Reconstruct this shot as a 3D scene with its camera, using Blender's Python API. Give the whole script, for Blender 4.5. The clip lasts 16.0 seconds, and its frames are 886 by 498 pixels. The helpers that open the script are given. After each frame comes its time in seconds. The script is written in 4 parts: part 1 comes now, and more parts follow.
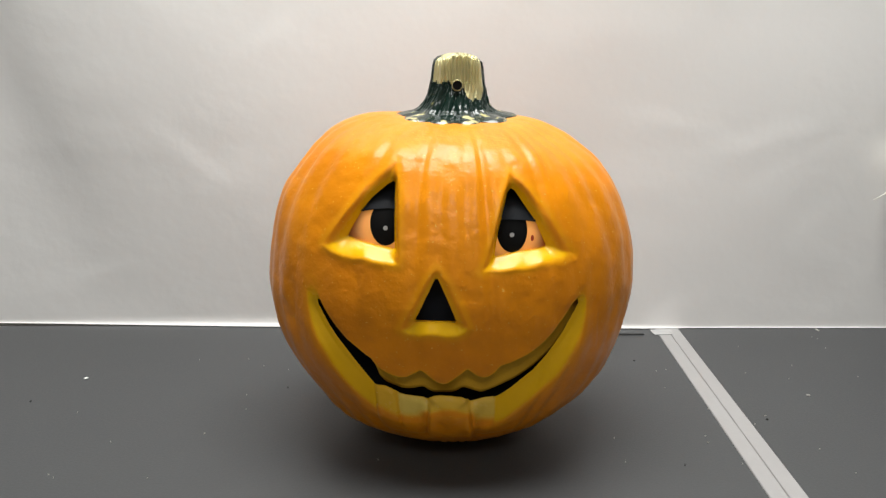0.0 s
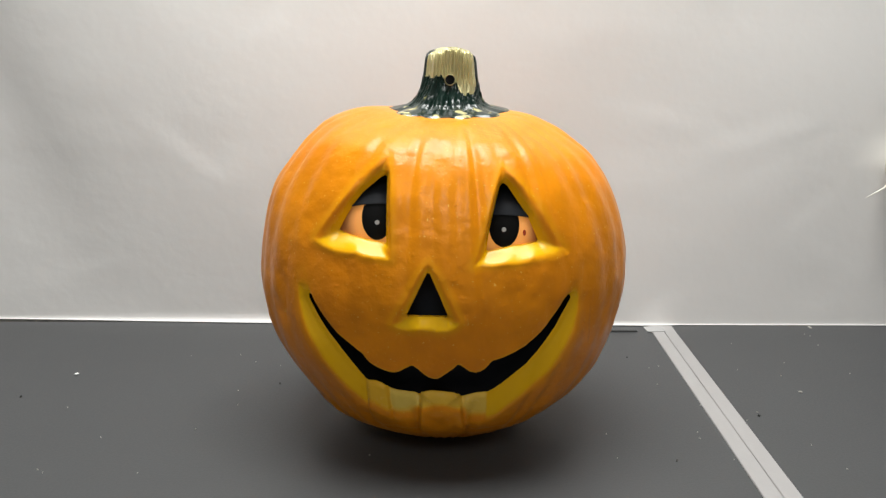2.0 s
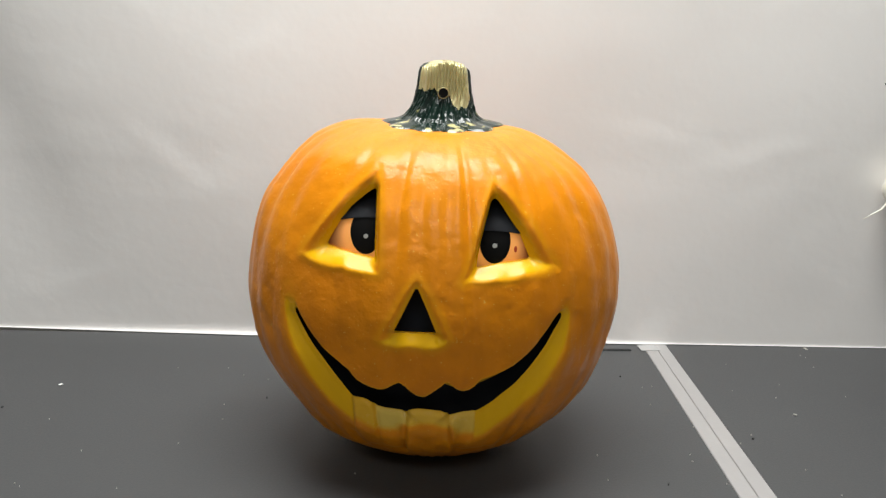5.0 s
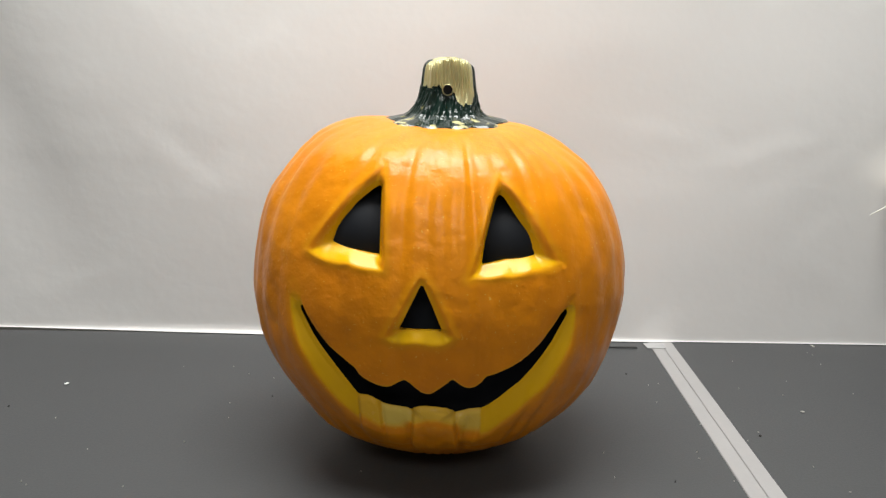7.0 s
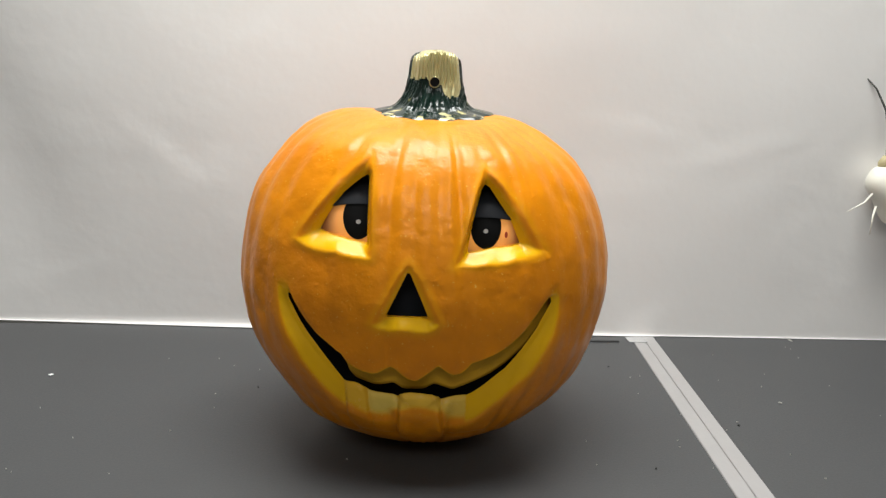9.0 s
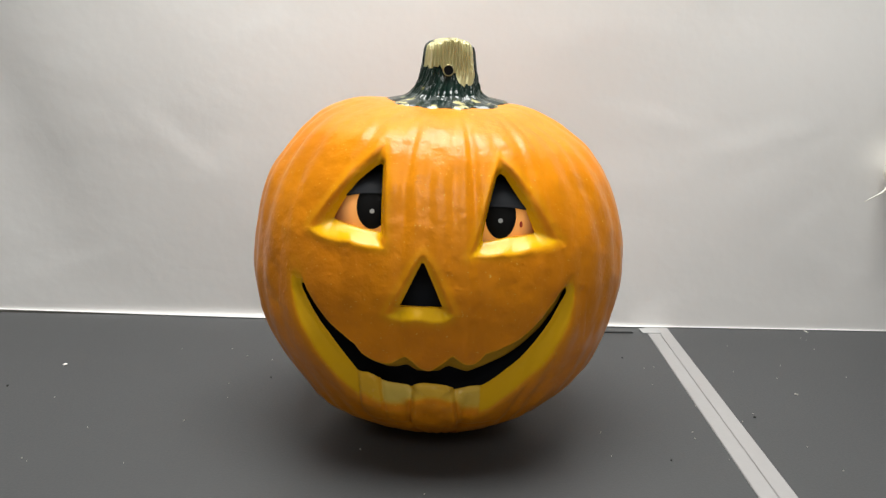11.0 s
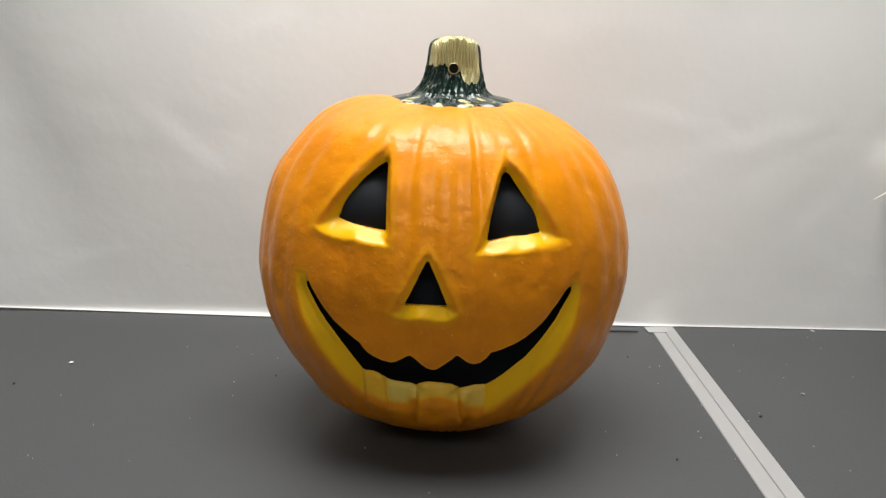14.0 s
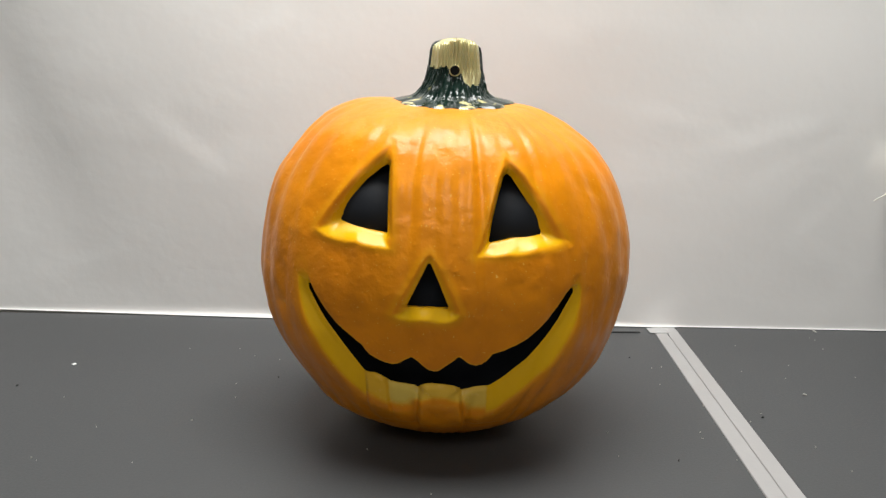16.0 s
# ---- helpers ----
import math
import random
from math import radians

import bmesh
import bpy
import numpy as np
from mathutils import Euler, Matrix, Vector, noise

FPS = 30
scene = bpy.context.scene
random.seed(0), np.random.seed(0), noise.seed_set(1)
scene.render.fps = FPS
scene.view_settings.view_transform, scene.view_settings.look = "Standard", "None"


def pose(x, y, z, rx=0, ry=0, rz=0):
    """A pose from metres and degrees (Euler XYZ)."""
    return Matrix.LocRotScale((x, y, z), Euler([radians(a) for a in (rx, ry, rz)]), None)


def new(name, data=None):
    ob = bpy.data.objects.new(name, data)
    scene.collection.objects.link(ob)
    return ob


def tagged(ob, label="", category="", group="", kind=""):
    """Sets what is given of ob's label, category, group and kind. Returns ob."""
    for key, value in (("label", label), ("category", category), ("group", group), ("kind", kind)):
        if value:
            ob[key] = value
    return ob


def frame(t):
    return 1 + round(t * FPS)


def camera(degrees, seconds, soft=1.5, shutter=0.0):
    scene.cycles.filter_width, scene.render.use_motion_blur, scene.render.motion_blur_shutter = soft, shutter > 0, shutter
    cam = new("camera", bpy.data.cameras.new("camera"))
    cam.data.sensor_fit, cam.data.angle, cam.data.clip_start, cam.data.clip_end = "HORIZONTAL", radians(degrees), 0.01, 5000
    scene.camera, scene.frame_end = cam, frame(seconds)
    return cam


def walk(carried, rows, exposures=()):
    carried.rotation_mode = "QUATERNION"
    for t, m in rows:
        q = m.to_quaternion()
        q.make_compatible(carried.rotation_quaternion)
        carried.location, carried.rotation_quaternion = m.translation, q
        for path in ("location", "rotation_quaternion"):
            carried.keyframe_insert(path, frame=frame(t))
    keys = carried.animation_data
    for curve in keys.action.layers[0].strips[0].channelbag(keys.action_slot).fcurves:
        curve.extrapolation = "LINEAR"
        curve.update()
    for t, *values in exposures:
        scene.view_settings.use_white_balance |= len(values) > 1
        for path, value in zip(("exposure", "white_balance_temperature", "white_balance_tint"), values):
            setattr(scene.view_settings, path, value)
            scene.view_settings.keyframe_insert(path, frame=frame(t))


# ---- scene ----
cam = camera(62.0, 16.0, soft=1.35)
PATH = [
    (0.0, pose(-0.0065, -0.7000, 0.3432, 77.00, 0.00, 0.00)),
    (0.5, pose(-0.0075, -0.6989, 0.3416, 77.04, 0.03, -0.05)),
    (1.0, pose(-0.0064, -0.6990, 0.3382, 77.07, -0.00, -0.17)),
    (1.5, pose(-0.0046, -0.6984, 0.3381, 76.92, -0.06, -0.20)),
    (2.0, pose(-0.0035, -0.6989, 0.3393, 76.92, -0.24, -0.30)),
    (2.5, pose(-0.0058, -0.6989, 0.3395, 76.94, -0.43, -0.28)),
    (3.0, pose(-0.0052, -0.6994, 0.3394, 76.91, -0.59, -0.32)),
    (3.5, pose(-0.0058, -0.6955, 0.3395, 77.46, -1.57, -0.35)),
    (3.7, pose(0.0044, -0.6917, 0.3433, 77.63, -2.06, -0.45)),
    (4.4, pose(0.0040, -0.6900, 0.3410, 77.80, -1.62, -0.34)),
    (5.1, pose(0.0030, -0.6882, 0.3385, 77.97, -1.15, -0.24)),
    (5.8, pose(0.0026, -0.6872, 0.3371, 78.05, -0.87, -0.17)),
    (6.0, pose(0.0030, -0.6862, 0.3372, 77.97, -0.83, -0.10)),
    (6.5, pose(0.0031, -0.6870, 0.3361, 77.89, -0.74, -0.03)),
    (7.0, pose(0.0027, -0.6877, 0.3359, 77.95, -0.91, 0.05)),
    (7.5, pose(0.0005, -0.6857, 0.3304, 77.96, -0.46, -0.03)),
    (8.0, pose(0.0048, -0.6883, 0.3278, 77.93, -0.34, -0.34)),
    (8.5, pose(0.0025, -0.6957, 0.3326, 78.16, -1.28, -0.79)),
    (9.0, pose(0.0006, -0.6985, 0.3271, 78.15, -1.46, -1.13)),
    (9.5, pose(0.0037, -0.6955, 0.3211, 77.68, -1.20, -0.93)),
    (10.0, pose(-0.0018, -0.6965, 0.3251, 77.57, -1.20, -0.65)),
    (10.2, pose(-0.0025, -0.6948, 0.3261, 77.56, -1.28, -0.60)),
    (11.2, pose(-0.0028, -0.6942, 0.3247, 77.40, -1.30, -0.32)),
    (12.3, pose(-0.0029, -0.6937, 0.3233, 77.22, -1.31, -0.02)),
    (12.5, pose(-0.0032, -0.6939, 0.3215, 77.37, -1.28, -0.04)),
    (13.0, pose(-0.0017, -0.6935, 0.3243, 77.33, -1.13, -0.12)),
    (13.5, pose(-0.0019, -0.6926, 0.3243, 77.33, -1.10, -0.05)),
    (14.0, pose(-0.0025, -0.6935, 0.3243, 77.36, -1.26, 0.03)),
    (14.5, pose(-0.0026, -0.6930, 0.3225, 77.39, -1.23, 0.05)),
    (15.0, pose(-0.0037, -0.6925, 0.3222, 77.27, -1.22, 0.06)),
    (15.5, pose(-0.0042, -0.6927, 0.3244, 77.38, -1.14, 0.09)),
    (16.0, pose(-0.0021, -0.6945, 0.3257, 77.39, -1.10, 0.16)),
]
walk(cam, PATH)

# ---- light: an overhead panel and an added fill panel, in an unseen closed room with pale walls ----
world = bpy.data.worlds.new("room_air")
scene.world = world
world.use_nodes = True
world.node_tree.nodes["Background"].inputs[0].default_value = (1.0, 0.97, 0.93, 1)
world.node_tree.nodes["Background"].inputs[1].default_value = 0.02
# the second lamp is added fill from behind the camera
for lamp_y, watts in ((-0.12, 39.5), (-1.90, 16.0)):
    lamp = bpy.data.lights.new("unseen_panel_light", "AREA")
    lamp.shape, lamp.size, lamp.size_y, lamp.energy = "RECTANGLE", 1.20, 0.55, watts
    lamp.color = (0.972, 0.98, 0.945)
    new("unseen_panel_light", lamp).matrix_world = pose(0.0, lamp_y, 1.60)
scene.view_settings.exposure = 0.0


# ---- materials ----
def material(name, color, rough=0.5, metal=0.0, spread=0.12, scale=20.0, fine=0.0, fine_scale=200.0, coat=0.0):
    """Principled surface with a broad and a fine mottling of its colour and a fine relief."""
    m = bpy.data.materials.new(name)
    m.use_nodes = True
    nt = m.node_tree
    b = nt.nodes["Principled BSDF"]
    b.inputs["Metallic"].default_value = metal
    b.inputs["Coat Weight"].default_value = coat
    b.inputs["Coat Roughness"].default_value = 0.12
    tc = nt.nodes.new("ShaderNodeTexCoord")
    n1 = nt.nodes.new("ShaderNodeTexNoise")
    n1.inputs["Scale"].default_value, n1.inputs["Detail"].default_value = scale, 5
    nt.links.new(tc.outputs["Object"], n1.inputs["Vector"])
    mix = nt.nodes.new("ShaderNodeMix")
    mix.data_type = "RGBA"
    nt.links.new(n1.outputs["Fac"], mix.inputs["Factor"])
    mix.inputs["A"].default_value = (*[c * (1 - spread) for c in color], 1)
    mix.inputs["B"].default_value = (*[min(c * (1 + spread), 1) for c in color], 1)
    nt.links.new(mix.outputs["Result"], b.inputs["Base Color"])
    n2 = nt.nodes.new("ShaderNodeTexNoise")
    n2.inputs["Scale"].default_value, n2.inputs["Detail"].default_value = fine_scale, 4
    nt.links.new(tc.outputs["Object"], n2.inputs["Vector"])
    mr = nt.nodes.new("ShaderNodeMapRange")
    mr.inputs["To Min"].default_value, mr.inputs["To Max"].default_value = rough * 0.82, min(rough * 1.18, 1)
    nt.links.new(n2.outputs["Fac"], mr.inputs["Value"])
    nt.links.new(mr.outputs["Result"], b.inputs["Roughness"])
    if fine:
        bump = nt.nodes.new("ShaderNodeBump")
        bump.inputs["Strength"].default_value, bump.inputs["Distance"].default_value = 1.0, fine
        nt.links.new(n2.outputs["Fac"], bump.inputs["Height"])
        nt.links.new(bump.outputs["Normal"], b.inputs["Normal"])
    return m


def pumpkin_material():
    """Painted foam: orange rind with redder blotches, sprayed yellow where the mesh's paint value says carved flesh."""
    m = material("pumpkin_paint", (0.78, 0.256, 0.0020), 0.34, spread=0.22, scale=34, fine=0.00028, fine_scale=150)
    nt = m.node_tree
    b = nt.nodes["Principled BSDF"]
    b.inputs["Specular IOR Level"].default_value = 0.32
    rind = b.inputs["Base Color"].links[0].from_node
    tc = next(n for n in nt.nodes if n.type == "TEX_COORD")
    blot = nt.nodes.new("ShaderNodeTexNoise")
    blot.inputs["Scale"].default_value, blot.inputs["Detail"].default_value = 14, 8
    nt.links.new(tc.outputs["Object"], blot.inputs["Vector"])
    ramp = nt.nodes.new("ShaderNodeMapRange")
    ramp.inputs["From Min"].default_value, ramp.inputs["From Max"].default_value = 0.42, 0.72
    nt.links.new(blot.outputs["Fac"], ramp.inputs["Value"])
    red = nt.nodes.new("ShaderNodeMix")
    red.data_type = "RGBA"
    half = nt.nodes.new("ShaderNodeMath")
    half.operation = "MULTIPLY"
    half.inputs[1].default_value = 0.55
    nt.links.new(ramp.outputs["Result"], half.inputs[0])
    nt.links.new(half.outputs[0], red.inputs["Factor"])
    nt.links.new(rind.outputs["Result"], red.inputs["A"])
    red.inputs["B"].default_value = (0.58, 0.17, 0.004, 1)
    # small pale flecks scattered at random
    fleck = nt.nodes.new("ShaderNodeTexNoise")
    fleck.inputs["Scale"].default_value, fleck.inputs["Detail"].default_value = 430, 2
    nt.links.new(tc.outputs["Object"], fleck.inputs["Vector"])
    cut = nt.nodes.new("ShaderNodeMapRange")
    cut.inputs["From Min"].default_value, cut.inputs["From Max"].default_value = 0.68, 0.75
    nt.links.new(fleck.outputs["Fac"], cut.inputs["Value"])
    pale = nt.nodes.new("ShaderNodeMix")
    pale.data_type = "RGBA"
    nt.links.new(cut.outputs["Result"], pale.inputs["Factor"])
    nt.links.new(red.outputs["Result"], pale.inputs["A"])
    pale.inputs["B"].default_value = (0.82, 0.46, 0.08, 1)
    att = nt.nodes.new("ShaderNodeAttribute")
    att.attribute_name = "paint"
    flesh = nt.nodes.new("ShaderNodeMix")
    flesh.data_type = "RGBA"
    nt.links.new(att.outputs["Fac"], flesh.inputs["Factor"])
    nt.links.new(pale.outputs["Result"], flesh.inputs["A"])
    flesh.inputs["B"].default_value = (0.82, 0.445, 0.004, 1)
    worn = nt.nodes.new("ShaderNodeAttribute")
    worn.attribute_name = "pale"
    tooth = nt.nodes.new("ShaderNodeMix")
    tooth.data_type = "RGBA"
    nt.links.new(worn.outputs["Fac"], tooth.inputs["Factor"])
    nt.links.new(flesh.outputs["Result"], tooth.inputs["A"])
    tooth.inputs["B"].default_value = (0.74, 0.52, 0.10, 1)
    nt.links.new(tooth.outputs["Result"], b.inputs["Base Color"])
    # the thicker spray on the flesh is glossier than the rind
    gloss = nt.nodes.new("ShaderNodeMapRange")
    gloss.inputs["To Min"].default_value, gloss.inputs["To Max"].default_value = 0.33, 0.26
    nt.links.new(att.outputs["Fac"], gloss.inputs["Value"])
    nt.links.new(gloss.outputs["Result"], b.inputs["Specular IOR Level"])
    rough = b.inputs["Roughness"].links[0].from_node
    flat = nt.nodes.new("ShaderNodeMath")
    flat.operation = "MULTIPLY_ADD"
    flat.inputs[1].default_value = -0.10
    nt.links.new(att.outputs["Fac"], flat.inputs[0])
    nt.links.new(rough.outputs["Result"], flat.inputs[2])
    nt.links.new(flat.outputs[0], b.inputs["Roughness"])
    # two scales of relief: lumps in the casting and fine orange-peel
    b1 = b.inputs["Normal"].links[0].from_node
    lump = nt.nodes.new("ShaderNodeTexNoise")
    lump.inputs["Scale"].default_value, lump.inputs["Detail"].default_value = 55, 3.0
    nt.links.new(tc.outputs["Object"], lump.inputs["Vector"])
    b2 = nt.nodes.new("ShaderNodeBump")
    b2.inputs["Strength"].default_value, b2.inputs["Distance"].default_value = 1.0, 0.0014
    nt.links.new(lump.outputs["Fac"], b2.inputs["Height"])
    nt.links.new(b2.outputs["Normal"], b1.inputs["Normal"])
    # the spray fills the relief where it lies thick
    fill = nt.nodes.new("ShaderNodeMapRange")
    fill.inputs["To Min"].default_value, fill.inputs["To Max"].default_value = 1.0, 0.2
    nt.links.new(att.outputs["Fac"], fill.inputs["Value"])
    for bump in (b1, b2):
        nt.links.new(fill.outputs["Result"], bump.inputs["Strength"])
    return m


def stem_material():
    """Dark green gloss paint with gold dry-brushed over the ridges."""
    m = material("stem_green", (0.006, 0.018, 0.0135), 0.16, spread=0.4, scale=60, fine=0.0005, fine_scale=130, coat=0.0)
    nt = m.node_tree
    b = nt.nodes["Principled BSDF"]
    base = b.inputs["Base Color"].links[0].from_node
    tc = next(n for n in nt.nodes if n.type == "TEX_COORD")
    n = nt.nodes.new("ShaderNodeTexNoise")
    n.inputs["Scale"].default_value, n.inputs["Detail"].default_value = 75, 3
    nt.links.new(tc.outputs["Object"], n.inputs["Vector"])
    att = nt.nodes.new("ShaderNodeAttribute")
    att.attribute_name = "paint"
    add = nt.nodes.new("ShaderNodeMath")
    add.operation = "MULTIPLY_ADD"
    nt.links.new(att.outputs["Fac"], add.inputs[0])
    add.inputs[1].default_value = 0.35
    nt.links.new(n.outputs["Fac"], add.inputs[2])
    cut = nt.nodes.new("ShaderNodeMapRange")
    cut.inputs["From Min"].default_value, cut.inputs["From Max"].default_value = 0.80, 0.86
    nt.links.new(add.outputs[0], cut.inputs["Value"])
    mix = nt.nodes.new("ShaderNodeMix")
    mix.data_type = "RGBA"
    nt.links.new(cut.outputs["Result"], mix.inputs["Factor"])
    nt.links.new(base.outputs["Result"], mix.inputs["A"])
    mix.inputs["B"].default_value = (0.52, 0.47, 0.22, 1)
    nt.links.new(mix.outputs["Result"], b.inputs["Base Color"])
    return m


def paper_material():
    """Matte white photo paper with soft creases."""
    m = material("white_paper", (0.80, 0.785, 0.775), 0.62, spread=0.02, scale=3, fine=0.0003, fine_scale=60)
    nt = m.node_tree
    b = nt.nodes["Principled BSDF"]
    fine = b.inputs["Normal"].links[0].from_node
    tc = next(n for n in nt.nodes if n.type == "TEX_COORD")
    v = nt.nodes.new("ShaderNodeTexVoronoi")
    v.feature = "DISTANCE_TO_EDGE"
    v.inputs["Scale"].default_value = 3.1
    warp = nt.nodes.new("ShaderNodeTexNoise")
    warp.inputs["Scale"].default_value, warp.inputs["Detail"].default_value = 2.5, 4
    nt.links.new(tc.outputs["Object"], warp.inputs["Vector"])
    mv = nt.nodes.new("ShaderNodeMix")
    mv.data_type = "VECTOR"
    mv.inputs["Factor"].default_value = 0.45
    nt.links.new(tc.outputs["Object"], mv.inputs["A"])
    nt.links.new(warp.outputs["Color"], mv.inputs["B"])
    nt.links.new(mv.outputs["Result"], v.inputs["Vector"])
    mr = nt.nodes.new("ShaderNodeMapRange")
    mr.inputs["From Max"].default_value = 0.05
    nt.links.new(v.outputs["Distance"], mr.inputs["Value"])
    soft = nt.nodes.new("ShaderNodeTexNoise")
    soft.inputs["Scale"].default_value, soft.inputs["Detail"].default_value = 7, 4
    nt.links.new(tc.outputs["Object"], soft.inputs["Vector"])
    add = nt.nodes.new("ShaderNodeMath")
    add.operation = "MULTIPLY_ADD"
    add.inputs[1].default_value = 0.045
    nt.links.new(mr.outputs["Result"], add.inputs[0])
    nt.links.new(soft.outputs["Fac"], add.inputs[2])
    bump = nt.nodes.new("ShaderNodeBump")
    bump.inputs["Strength"].default_value, bump.inputs["Distance"].default_value = 1.0, 0.0032
    nt.links.new(add.outputs[0], bump.inputs["Height"])
    nt.links.new(bump.outputs["Normal"], fine.inputs["Normal"])
    return m


M_PUMPKIN = pumpkin_material()
M_STEM = stem_material()
M_PAPER = paper_material()
M_GOLD = material("gold_paint", (0.56, 0.51, 0.27), 0.30, metal=0.35, spread=0.25, scale=90, fine=0.0006, fine_scale=220)
M_PLATE = material("jaw_paint", (0.62, 0.33, 0.02), 0.6, spread=0.2, scale=40, fine=0.0005, fine_scale=150)
M_PLATE.node_tree.nodes["Principled BSDF"].inputs["Specular IOR Level"].default_value = 0.2
M_DARK = material("lining_black", (0.022, 0.025, 0.032), 0.85, spread=0.1)
M_DARK.node_tree.nodes["Principled BSDF"].inputs["Specular IOR Level"].default_value = 0.15
M_LID = material("black_lid_plastic", (0.010, 0.0115, 0.015), 0.62, spread=0.2, scale=60)
M_LID.node_tree.nodes["Principled BSDF"].inputs["Specular IOR Level"].default_value = 0.15
M_PUPIL = material("pupil_black", (0.004, 0.004, 0.004), 0.5, spread=0.1)
M_PUPIL.node_tree.nodes["Principled BSDF"].inputs["Specular IOR Level"].default_value = 0.08
M_GLINT = material("white_dot", (0.42, 0.42, 0.42), 0.4, spread=0.04)
M_SCLERA = material("peach_eye_plastic", (0.58, 0.25, 0.095), 0.32, spread=0.10, scale=70)


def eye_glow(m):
    """The lamp inside the eyeball glows through the plastic round the pupil; the fade outwards also stands in for
    socket shade.
    """
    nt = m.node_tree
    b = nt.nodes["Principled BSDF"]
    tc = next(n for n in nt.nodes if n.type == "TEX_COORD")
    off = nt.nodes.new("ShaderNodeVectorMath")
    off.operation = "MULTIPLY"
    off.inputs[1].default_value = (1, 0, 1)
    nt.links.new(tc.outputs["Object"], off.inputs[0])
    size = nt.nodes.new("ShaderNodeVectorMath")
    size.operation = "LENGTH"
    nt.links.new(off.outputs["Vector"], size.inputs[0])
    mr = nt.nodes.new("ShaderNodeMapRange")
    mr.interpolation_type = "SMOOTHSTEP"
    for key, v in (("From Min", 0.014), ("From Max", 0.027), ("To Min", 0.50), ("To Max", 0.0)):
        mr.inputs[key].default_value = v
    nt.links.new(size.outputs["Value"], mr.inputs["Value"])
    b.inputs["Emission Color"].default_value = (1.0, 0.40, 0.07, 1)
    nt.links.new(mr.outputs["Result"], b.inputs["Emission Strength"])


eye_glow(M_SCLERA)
M_RED = material("red_vein_paint", (0.45, 0.05, 0.02), 0.5)
M_TABLE = material("grey_laminate", (0.0555, 0.0575, 0.060), 0.46, spread=0.06, scale=14, fine=0.00012, fine_scale=420)
M_EDGE = material("light_edge_band", (0.335, 0.325, 0.325), 0.45, spread=0.05, scale=25, fine=0.0001)
M_CHIP = material("white_crumb", (0.44, 0.42, 0.39), 0.6, spread=0.2, scale=90)
M_SOOT = material("dark_crumb", (0.02, 0.02, 0.02), 0.7)
# wall tone sets how much fill the unseen walls bounce back
M_WALL = material("wall_paint", (0.50, 0.49, 0.475), 0.7, spread=0.04, scale=4, fine=0.0003)
M_FLOOR = material("floor_vinyl", (0.30, 0.28, 0.26), 0.5, spread=0.1, scale=6)
M_STEEL = material("table_leg_steel", (0.35, 0.35, 0.36), 0.35, metal=0.9, spread=0.05)
M_IVORY = material("ivory_plastic", (0.78, 0.76, 0.68), 0.38, spread=0.04, scale=50)
M_CORD = material("dark_cord", (0.05, 0.05, 0.045), 0.6, spread=0.2, scale=200)
M_TAN = material("tan_cap", (0.42, 0.36, 0.20), 0.5, spread=0.2, scale=150)
M_CLEAR = material("frosted_tape", (0.42, 0.42, 0.42), 0.25, spread=0.06, scale=80)
M_PANEL = material("lamp_housing", (0.8, 0.8, 0.8), 0.5, spread=0.03)


# ---- mesh helpers ----
def part(name, bm, mat, parent=None, label="", smooth=True):
    me = bpy.data.meshes.new(name)
    bm.to_mesh(me)
    bm.free()
    me.materials.append(mat)
    if smooth:
        for p in me.polygons:
            p.use_smooth = True
    ob = new(name, me)
    ob.parent = parent
    return tagged(ob, label)


def array_part(name, verts, faces, mat, parent=None, label="", paint=None):
    """A mesh from computed grids; paint is a value for each vertex that the materials read."""
    me = bpy.data.meshes.new(name)
    me.from_pydata([tuple(v) for v in verts], [], [tuple(int(i) for i in f) for f in faces])
    me.materials.append(mat)
    me.polygons.foreach_set("use_smooth", [True] * len(me.polygons))
    if paint is not None:
        at = me.attributes.new("paint", "FLOAT", "POINT")
        at.data.foreach_set("value", np.asarray(paint, dtype=np.float32))
    me.update()
    ob = new(name, me)
    ob.parent = parent
    return tagged(ob, label)


def box_bm(lo, hi, bevel=0.0, seg=2):
    bm = bmesh.new()
    bmesh.ops.create_cube(bm, size=1)
    for v in bm.verts:
        v.co = [lo[i] + (v.co[i] + 0.5) * (hi[i] - lo[i]) for i in range(3)]
    if bevel:
        bmesh.ops.bevel(bm, geom=bm.edges[:], offset=bevel, segments=seg, affect="EDGES", profile=0.5)
    return bm


def tube_bm(points, radii, sides=8):
    """A round tube along points, tapering by radii, closed at both ends."""
    bm = bmesh.new()
    rings = []
    pts = [Vector(p) for p in points]
    for i, p in enumerate(pts):
        d = (pts[min(i + 1, len(pts) - 1)] - pts[max(i - 1, 0)]).normalized()
        u = d.orthogonal().normalized()
        w = d.cross(u)
        rings.append([bm.verts.new(p + radii[i] * (math.cos(a) * u + math.sin(a) * w)) for a in np.linspace(0, 2 * math.pi, sides, endpoint=False)])
    for a, b in zip(rings, rings[1:]):
        for k in range(sides):
            bm.faces.new((a[k], a[(k + 1) % sides], b[(k + 1) % sides], b[k]))
    bm.faces.new(rings[0][::-1])
    bm.faces.new(rings[-1])
    bmesh.ops.recalc_face_normals(bm, faces=bm.faces[:])
    return bm


def grid_faces(rows, cols, closed=False):
    r, c = np.meshgrid(np.arange(rows - 1), np.arange(cols if closed else cols - 1), indexing="ij")
    c2 = (c + 1) % cols
    return np.stack([r * cols + c, r * cols + c2, (r + 1) * cols + c2, (r + 1) * cols + c], -1).reshape(-1, 4)


